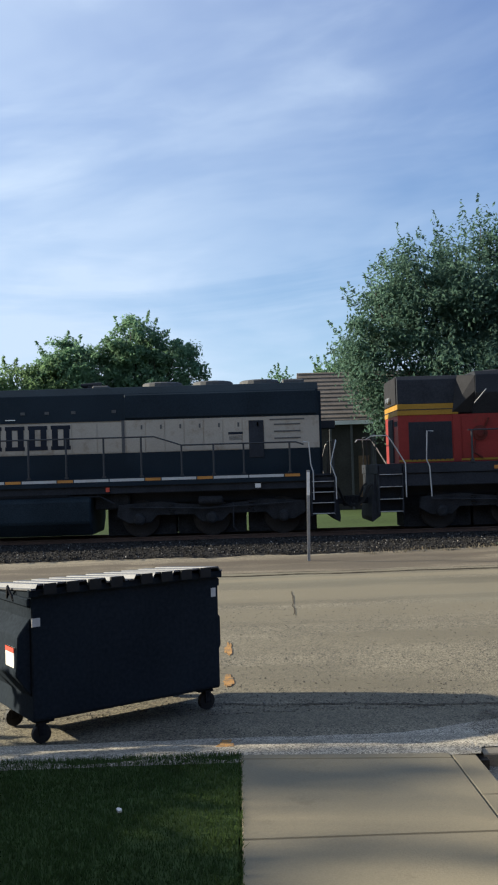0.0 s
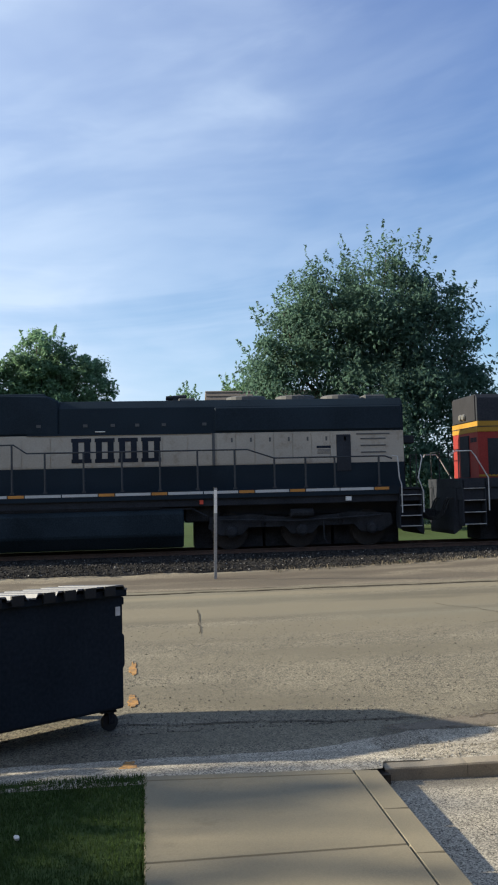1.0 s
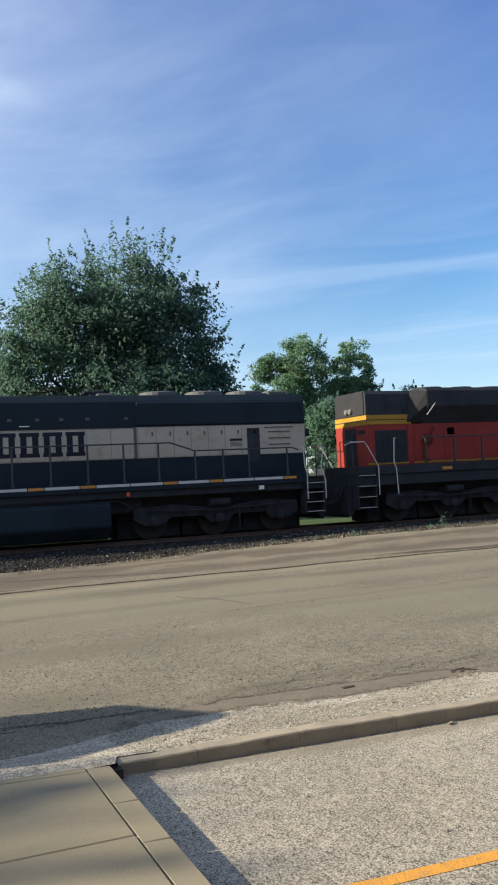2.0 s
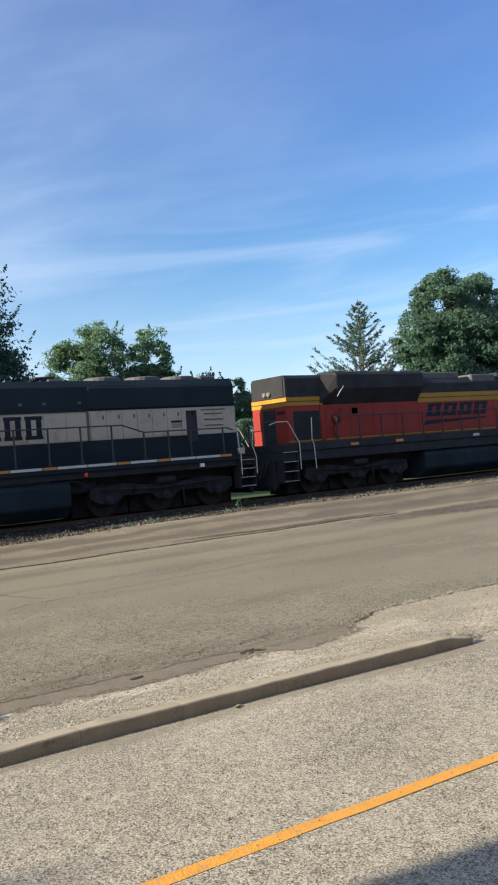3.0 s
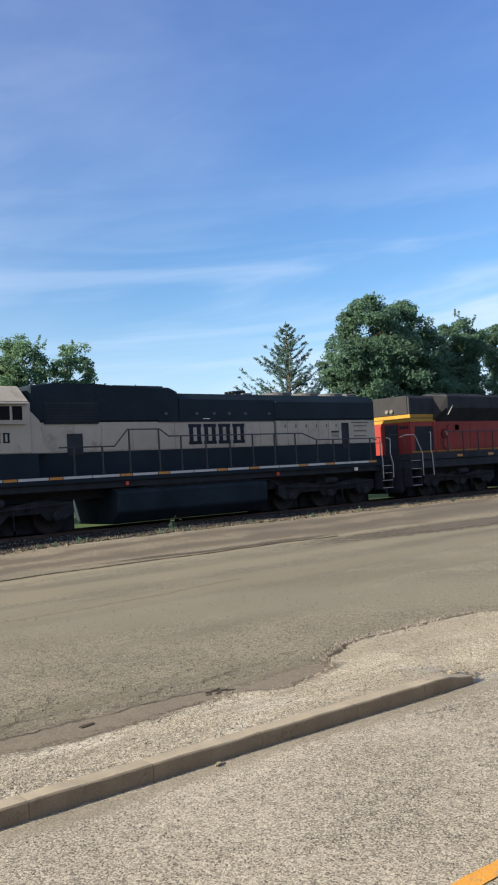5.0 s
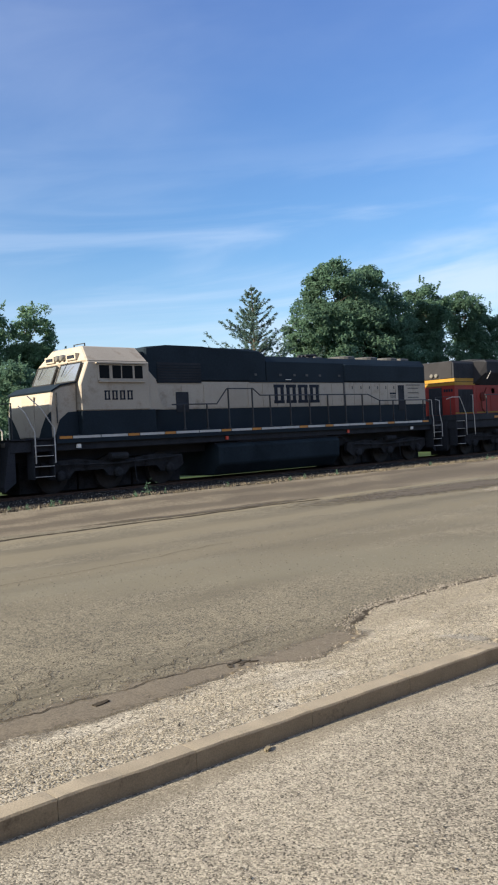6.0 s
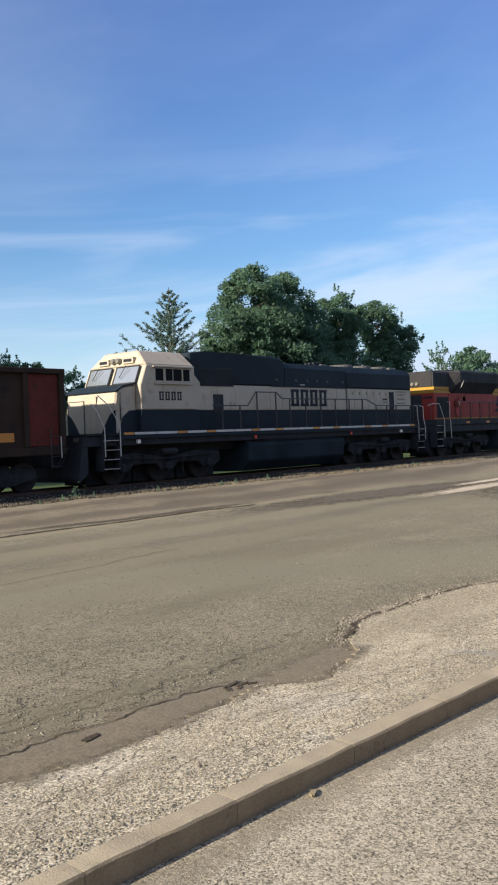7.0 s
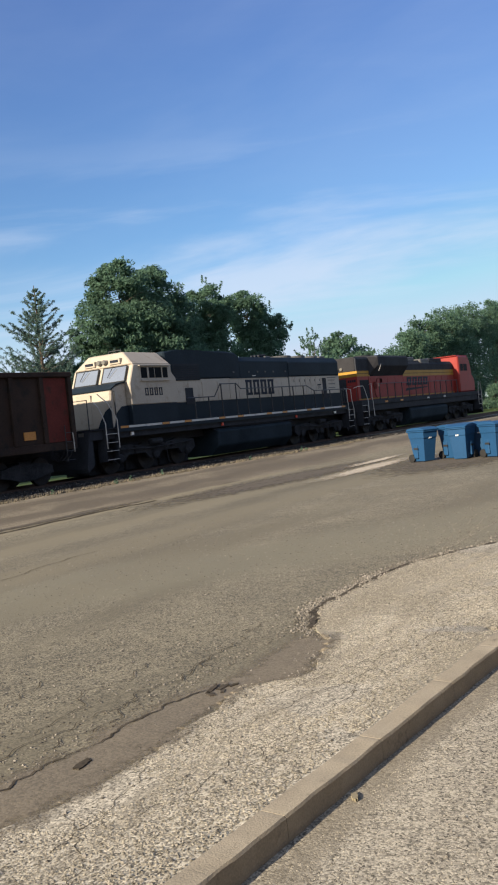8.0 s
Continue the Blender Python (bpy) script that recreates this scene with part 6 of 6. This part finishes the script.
def broad_tree(label, x, y, blobs, count, size, material, shoots=60, shoot_len=1.0, base=0.0, trunk=0.3, hollow=0.45, clump=0.27):
    """blobs: centre (dx, dy, z) and radii (rx, ry, rz) of the crown's masses; leaves fill them unevenly, in clumps."""
    tree = thing("tree", label, "tree", pose(x, y, base))
    vol = np.array([b[3] * b[4] * b[5] for b in blobs]) ** (2 / 3)
    vol /= vol.sum()
    pts, outs = [], []
    for b, f in zip(blobs, vol):
        m = int(count * f)
        clumps = int(min(90, max(12, m // 90)))
        d = unit(rng.normal(size=(clumps, 3)))
        rad = hollow + (1 - hollow) * rng.random(clumps) ** 0.5
        c = np.array(b[:3]) + d * (rad * 0.86)[:, None] * np.array(b[3:6])
        who = rng.integers(0, clumps, m)
        puff = clump * np.array(b[3:6]).mean() * rng.uniform(0.6, 1.35, clumps)
        e = rng.normal(size=(m, 3))
        e[:, 2] = np.abs(e[:, 2]) * np.where(rng.random(m) < 0.7, 1, -1)
        e = unit(e)
        p = c[who] + e * (puff[who] * rng.random(m) ** 0.4 * (1 + 0.12 * rng.normal(size=m)))[:, None] * np.array([1.1, 1.1, 0.8])
        pts.append(p)
        outs.append(e + 0.6 * d[who] + np.array([0, 0, 0.35]))
    tops = max(b[2] + b[5] for b in blobs)
    bm = bmesh.new()
    root = Vector((0, 0, -0.1))
    fork = Vector((0.1, 0, 0.28 * tops))
    tube(bm, [root, Vector((0.03, 0, 0.1 * tops)), fork], trunk, 9, trunk * 0.7)
    for b in blobs:
        c = Vector(b[:3])
        mid = fork.lerp(c, 0.5) + Vector((random.uniform(-0.4, 0.4), random.uniform(-0.4, 0.4), 0.3))
        tube(bm, [fork, mid, c], trunk * 0.42, 6, trunk * 0.12)
        for _ in range(7):
            d = Vector((random.gauss(0, 1), random.gauss(0, 1), random.gauss(0.3, 0.8))).normalized()
            e = c + Vector((d.x * b[3], d.y * b[4], d.z * b[5])) * 0.85
            s0 = mid.lerp(c, random.random())
            tube(bm, [s0, s0.lerp(e, 0.5) + Vector((0, 0, 0.15)), e], trunk * 0.12, 4, 0.02)
    part("trunk", bm, BARK, tree)
    for _ in range(shoots):
        b = random.choices(blobs, vol.tolist())[0]
        d = Vector((random.gauss(0, 1), random.gauss(0, 1), abs(random.gauss(0.5, 0.7)))).normalized()
        s0 = np.array(b[:3]) + np.array((d.x * b[3], d.y * b[4], d.z * b[5])) * 0.92
        w = np.array((d.x, d.y, d.z + 0.9))
        w = w / np.linalg.norm(w) * shoot_len * random.uniform(0.5, 1.3)
        f = rng.random(26)[:, None]
        pts.append(s0 + f * w + rng.normal(size=(26, 3)) * 0.13 * shoot_len * (1.05 - f))
        outs.append(np.repeat(np.array([[d.x, d.y, d.z + 0.6]]), 26, 0))
    leaf_cloud("crown", np.concatenate(pts), size, material, tree, np.concatenate(outs))
    return tree


def conifer(label, x, y, tall, spread_, base=0.0):
    tree = thing("conifer", label, "tree", pose(x, y, base))
    bm = bmesh.new()
    tube(bm, [(0, 0, -0.1), (0.05, 0, tall * 0.5), (0.0, 0, tall)], 0.28, 8, 0.03)
    pts = []
    z = 0.12 * tall
    while z < tall * 0.99:
        f = z / tall
        reach = spread_ * (1 - f) ** 1.05 + 0.08
        for _ in range(6):
            a, r = random.uniform(0, 6.28), reach * random.uniform(0.3, 1.1)
            tip = Vector((r * math.cos(a), r * math.sin(a), z + r * random.uniform(0.40, 0.85)))
            foot = Vector((0, 0, z))
            mid = foot.lerp(tip, 0.55) - Vector((0, 0, 0.10 * r))
            tube(bm, [foot, mid, tip], 0.04, 4, 0.010)
            for _ in range(int(4 + 5.0 * r)):
                # side twigs, each a slim spray of needles
                g = random.uniform(0.22, 1.0)
                o = foot.lerp(mid, g / 0.55) if g < 0.55 else mid.lerp(tip, (g - 0.55) / 0.45)
                tw = (0.34 + 0.30 * (1 - g)) * min(1.0, 0.3 + 0.22 * reach)
                w = Vector((math.cos(a), math.sin(a), 0.45)) + Vector((random.gauss(0, 0.6), random.gauss(0, 0.6), random.gauss(0.05, 0.3)))
                w = np.array(w.normalized() * tw)
                h = rng.random((16, 1))
                pts.append(np.array(o) + h * w + rng.normal(size=(16, 3)) * 0.045)
        z += 0.42
    part("trunk", bm, BARK, tree)
    leaf_cloud("needles", np.concatenate(pts), 0.095, NEEDLE, tree, slim=0.28)
    return tree


broad_tree("large dark green broadleaf tree behind the railway", 11.7, 37.5, [(-3.7, 0, 7.6, 2.7, 3.2, 4.4), (-1.4, 0.5, 9.8, 3.2, 3.4, 4.3), (0.9, 0, 10.6, 2.6, 3.2, 4.4), (3.0, -0.3, 8.8, 2.6, 3.2, 4.4), (0.6, -1.2, 5.2, 4.2, 3.0, 3.8), (5.2, 0, 6.4, 1.5, 2.0, 2.6), (2.4, -1.2, 2.2, 4.6, 2.0, 2.3)],
           100000, 0.115, LEAF_D, 230, 1.3, 0.0, 0.34, 0.35)
broad_tree("green broadleaf tree with a tall middle behind the railway", -8.0, 60, [(0.6, 0, 11.0, 2.4, 2.6, 3.6), (3.4, 0, 9.8, 2.8, 2.6, 2.8), (-2.2, 0, 9.4, 3.0, 2.6, 3.2), (-4.8, 0.5, 9.6, 2.2, 2.4, 3.4), (0, -0.6, 6.0, 6.0, 3.0, 4.0)],
           56000, 0.16, LEAF_A, 60, 1.0, 0.0, 0.36, 0.35, 0.24)
broad_tree("pale green bushy tree behind the railway", -17.0, 60, [(0, 0, 7.6, 4.0, 3.0, 3.4), (3.0, 0, 8.4, 2.6, 2.4, 2.8), (-4, 0, 8.4, 3.0, 3.0, 3.4)], 16000, 0.17, LEAF_C, 40, 0.9)
broad_tree("small green tree beyond a house roof", 8.4, 62, [(0, 0, 8.6, 2.4, 2.0, 2.6), (2.0, 0, 8.0, 2.0, 2.0, 2.0)], 9000, 0.16, LEAF_A, 60, 1.0)
broad_tree("thin young tree behind the railway", 4.0, 70, [(0, 0, 7.6, 1.2, 1.0, 3.4)], 700, 0.15, LEAF_A, 25, 1.0)
broad_tree("pale green rounded tree far behind the railway", 42.5, 75, [(-4.2, 0, 10.8, 3.2, 3.0, 4.4), (-1.0, 0, 12.8, 2.9, 3.0, 4.2), (4.8, 0.5, 13.0, 2.4, 2.8, 3.9), (3.4, 0, 8.6, 4.2, 3.0, 4.0), (-2.0, 0, 8.0, 5.2, 3.0, 4.0)], 52000, 0.17, LEAF_A, 20, 0.8, 0.0, 0.3, 0.5, 0.22)
broad_tree("dark green small tree between houses", 30.0, 48, [(0, 0, 4.2, 2.6, 2.2, 3.2), (2.2, 0, 3.6, 2.0, 2.0, 2.6)], 11000, 0.15, LEAF_B, 40, 0.7)
for k, (x, z) in enumerate(((56, 10.5), (61, 11.4), (65.5, 10.4), (52, 9.0))):
    broad_tree("far green tree behind the railway", x, 92, [(0, 0, z - 2.4, 2.6, 2.0, 2.6), (2, 0, z - 3.6, 2.4, 2.0, 2.4)], 9000, 0.18, LEAF_B, 16, 0.8)
for x, z, w in ((49.0, 11.6, 2.8), (53.5, 11.0, 3.0), (57.5, 10.6, 2.6), (62.5, 9.8, 2.8)):
    broad_tree("green rounded tree far behind the railway", x, 75, [(0, 0, z - 2.4, w, 2.4, 2.6), (0.6 * w, 0, z - 4.6, w, 2.4, 3.2), (-0.6 * w, 0.4, z - 5.0, w, 2.4, 3.4)], 12000, 0.17, LEAF_B, 16, 0.8, 0.0, 0.3, 0.5, 0.24)
conifer("grey-green spruce tree behind the railway", 59.1, 55.3, 15.9, 9.5)
broad_tree("low dark green shrub tree beside a spruce", 62.6, 57.0, [(0, 0, 7.2, 2.6, 2.2, 2.8), (2.6, 0, 6.4, 2.2, 2.0, 3.0)], 9000, 0.16, LEAF_B, 30, 0.8)
broad_tree("massive rounded dark green tree behind the railway", 77.5, 58, [(-3.4, 0, 16.4, 3.4, 4.0, 4.2), (2.8, 0, 16.2, 3.8, 4.2, 4.2), (-6.4, 0, 11.6, 3.8, 4.0, 4.6), (5.4, 0.5, 12.6, 4.6, 4.0, 5.2), (0, -1.5, 9.6, 9.0, 4.5, 6.5), (7.5, 0, 7.6, 4.5, 3.5, 5.5)], 110000, 0.19, LEAF_B, 24, 0.8, 0.0, 0.5, 0.5, 0.21)
broad_tree("rounded dark green tree beside a larger one", 91.6, 58.5, [(0, 0, 15.4, 3.4, 3.4, 4.2), (-1.0, 0, 9.5, 4.4, 3.4, 5.5)], 36000, 0.19, LEAF_B, 16, 0.8, 0.0, 0.3, 0.5, 0.22)
broad_tree("open-crowned dark green tree with lobes", 101.5, 58.5, [(-1.2, 0, 15.6, 3.0, 3.2, 3.6), (3.8, 0, 13.6, 4.0, 3.2, 3.6), (0.5, 0, 9.0, 4.8, 3.4, 5.5)], 36000, 0.19, LEAF_B, 20, 0.9, 0.0, 0.3, 0.5, 0.22)
broad_tree("thin dark young tree far along the railway", 84.0, 40.5, [(0, 0, 7.6, 1.8, 1.6, 2.6), (0.8, 0, 5.6, 1.6, 1.5, 1.8)], 1500, 0.15, LEAF_B, 40, 0.9)
for k, (x, y, z, w) in enumerate(((93, 43, 7.6, 3.8), (100, 43, 9.0, 4.2), (107, 44, 9.6, 4.0), (112, 43, 9.2, 4.4), (118, 43, 12.2, 5.0), (126, 44, 14.6, 5.2), (134, 43, 16.0, 6.0), (145, 43, 17.5, 7.0), (158, 43, 18.5, 7.5), (172, 44, 19.5, 8.0))):
    broad_tree("far green tree along the railway", x, y, [(0, 0, z - 2.8, w * 0.8, 3.0, 3.0), (w * 0.5, 0, z - 5.0, w * 0.7, 3.0, 3.6), (-w * 0.5, 0, z - 5.6, w * 0.7, 3.0, 3.6), (0, 0, z * 0.32, w * 1.1, 3.0, z * 0.34)], 20000, 0.18, LEAF_B, 10, 0.7)
for k in range(9):
    broad_tree("low green bush along the far side of the track", 66 + 8.5 * k, 31 + 2 * (k % 3), [(0, 0, 1.6, 3.6, 1.8, 1.8), (2.6, 0.4, 1.9, 2.4, 1.6, 1.9)], 5000, 0.15, LEAF_A if k % 2 else LEAF_B, 10, 0.4, 0.0, 0.1)

for k in range(12):
    broad_tree("dense dark green bush behind the railway", 15.5 + 4.4 * k, 45 + 1.5 * (k % 3), [(0, 0, 1.9, 2.6, 1.6, 2.2), (1.6, 0.3, 2.9, 1.8, 1.4, 1.9)], 5000, 0.13, LEAF_B, 8, 0.4, 0.0, 0.1)


for k in range(16):
    x, y = 104 + 11 * k, 50 + 3 * (k % 4)
    z = 8 + 0.06 * (x - 104) + 2 * (k % 3)
    broad_tree("far dense green wood tree along the railway", x, y, [(0, 0, 0.55 * z, 6.0, 3.5, 0.5 * z), (4, -2, 0.3 * z, 6.0, 3.5, 0.32 * z), (-3, 0, 0.75 * z, 3.5, 3.0, 0.3 * z)], 9000, 0.32, LEAF_B, 10, 0.9, 0.0, 0.3, 0.3)


# ---- houses ----
def house(label, x0, x1, y0, y1, eave, ridge, wall_mat, roof_mat):
    h = thing("house", label, "house")
    boxes("wall", [(x0, x1, y0, y1, -0.2, eave)], wall_mat, h)
    bm = bmesh.new()
    ym = 0.5 * (y0 + y1)
    for ya, yb in ((y0 - 0.4, ym), (y1 + 0.4, ym)):
        v = [bm.verts.new(p) for p in ((x0 - 0.4, ya, eave - 0.2), (x1 + 0.4, ya, eave - 0.2), (x1 + 0.4, yb, ridge), (x0 - 0.4, yb, ridge))]
        w = [bm.verts.new(p.co + Vector((0, 0, 0.14))) for p in v]
        for f in ((0, 1, 2, 3), (7, 6, 5, 4), (0, 4, 5, 1), (1, 5, 6, 2), (2, 6, 7, 3), (3, 7, 4, 0)):
            bm.faces.new([(v + w)[i] for i in f])
    roof = part("roof", bm, roof_mat, h, "brown shingled gable roof")
    bm = bmesh.new()
    for x in (x0, x1):
        end_prism(bm, [(y0, eave - 0.05), (y1, eave - 0.05), (ym, ridge - 0.05)], x - 0.06, x + 0.06)
    part("gable", bm, SAFETY, h, "white gable end")
    n = int((ridge - eave) / 0.24)
    for k in range(n):
        f = (k + 0.5) / n
        boxes("shingle_course", [(x0 - 0.4, x1 + 0.4, y0 - 0.4 + (ym - y0 + 0.4) * f - 0.03, y0 - 0.4 + (ym - y0 + 0.4) * f + 0.03, eave - 0.06 + (ridge - eave + 0.2) * f, eave - 0.02 + (ridge - eave + 0.2) * f)], roof_mat, roof)
    boxes("eave_board", [(x0 - 0.4, x1 + 0.4, y0 - 0.46, y0 - 0.40, eave - 0.32, eave - 0.10)], SAFETY, h, "white painted eave board")
    for x in (x0 + 1.1, x0 + 2.3, x0 + 3.5):
        boxes("porch_post", [(x, x + 0.12, y0 - 0.4, y0 - 0.28, -0.2, eave - 0.2)], GREYPAINT, h, bevel=0.01)
    door = boxes("front_door", [(x0 + 2.75, x0 + 3.35, y0 - 0.05, y0 + 0.02, 0.1, 2.9)], DOORWOOD, h, "brown wooden door")
    boxes("door_knob", [(x0 + 3.22, x0 + 3.28, y0 - 0.12, y0 - 0.05, 1.0, 1.06)], STEELPOST, door)
    for x in (x0 + 2.6, x0 + 5.6):
        boxes("roof_vent", [(x, x + 0.5, ym - 1.0, ym - 0.5, ridge - 0.75, ridge - 0.15)], GREYPAINT, roof, bevel=0.04)
    return h


house("house with a brown shingled roof behind the railway", 4.2, 13.5, 43.5, 49.5, 5.0, 7.9, HOUSEWALL, ROOFMAT)
# unseen plain building added beside the walk to shade the lawn and lot
boxes("shade_wall", [(-16, -4.3, -15, -1.75, -0.2, 5.0)], SIDING)
tagged(bpy.data.objects["shade_wall"], "unseen plain beige wall added beside the walk to cast shade", "wall", kind="structure")
# unseen wall added behind the walk to cut sky light on near faces
boxes("sky_block_wall", [(-4.3, 45, -14, -8.3, -0.2, 7.07)], BRICK)
tagged(bpy.data.objects["sky_block_wall"], "unseen plain brick wall added behind the walk to block sky light", "wall", kind="structure")
# unseen sparse tree added far off for soft shade bands on the sidewalk
broad_tree("unseen sparse tree added to dapple the sidewalk with shade", -17.0, 1.9, [(0, 0, 6.75, 1.3, 1.5, 0.75), (0.4, -0.8, 6.2, 1.2, 1.0, 0.6), (0, 1.0, 6.95, 1.0, 0.9, 0.5)], 800, 0.13, LEAF_A, 10, 0.3, 0.0, 0.12)
# unseen shrub added so that its shadow covers the lawn and nearby apron
broad_tree("unseen dense shrub added to shade the lawn and apron", -4.4, -0.85, [(0, 1.9, 0.85, 0.55, 0.55, 0.95), (0, 1.0, 0.9, 0.6, 1.0, 0.95), (0, -0.8, 0.9, 0.6, 1.1, 0.95), (0, 0.1, 0.8, 0.7, 1.8, 0.95)], 17000, 0.09, LEAF_B, 10, 0.1, 0.0, 0.06, 0.1)

# small litter and weeds
def weed(x, y, z, k, label):
    w = thing("weed", label, "plant", pose(x, y, z))
    pts = [(random.gauss(0, 0.05 * k), random.gauss(0, 0.05 * k), abs(random.gauss(0.12 * k, 0.08 * k))) for _ in range(int(40 * k))]
    leaf_cloud("leaves", pts, 0.04, LEAF_B, w)


weed(15.9, 15.75, 0.27, 1.6, "small leafy green weed on the verge")
for i in range(18):
    x = random.uniform(5, 34)
    weed(x, toe(x) + random.uniform(-0.25, 0.1), verge_z(x, toe(x)), random.uniform(0.3, 0.7), "small tuft of weeds at the ballast edge")
blot("dry_leaf", 4.53, -0.30, 0.035, 0.016, 0.0, CONCRETE, "small dry tan leaf by the kerb", "leaf", 33.0, 0.6, 0.5)
blot("litter", -0.74, -1.05, 0.014, 0.03, 0.125, SAFETY, "small pale scrap on the lawn", "litter", 34.0, 0.3, 0.4)


# ---- movement ----
SPEED, START = 5.248, 2.43


def motions():
    times = [0.5 * i for i in range(17)]
    for ob, off in ((GREEN_LOCO, 0.0), (ORANGE_LOCO, 2.27), (HOPPER_CAR, -21.55)):
        walk(ob, [(t, pose(START + off + SPEED * t, TRACK_Y, RAIL_Z)) for t in times])
    for ob, x, r in WHEELSETS:
        walk(ob, [(i * 4 / 30, pose(x, 0, r, 0, math.degrees(SPEED * i * 4 / 30 / r), 0)) for i in range(61)])


motions()
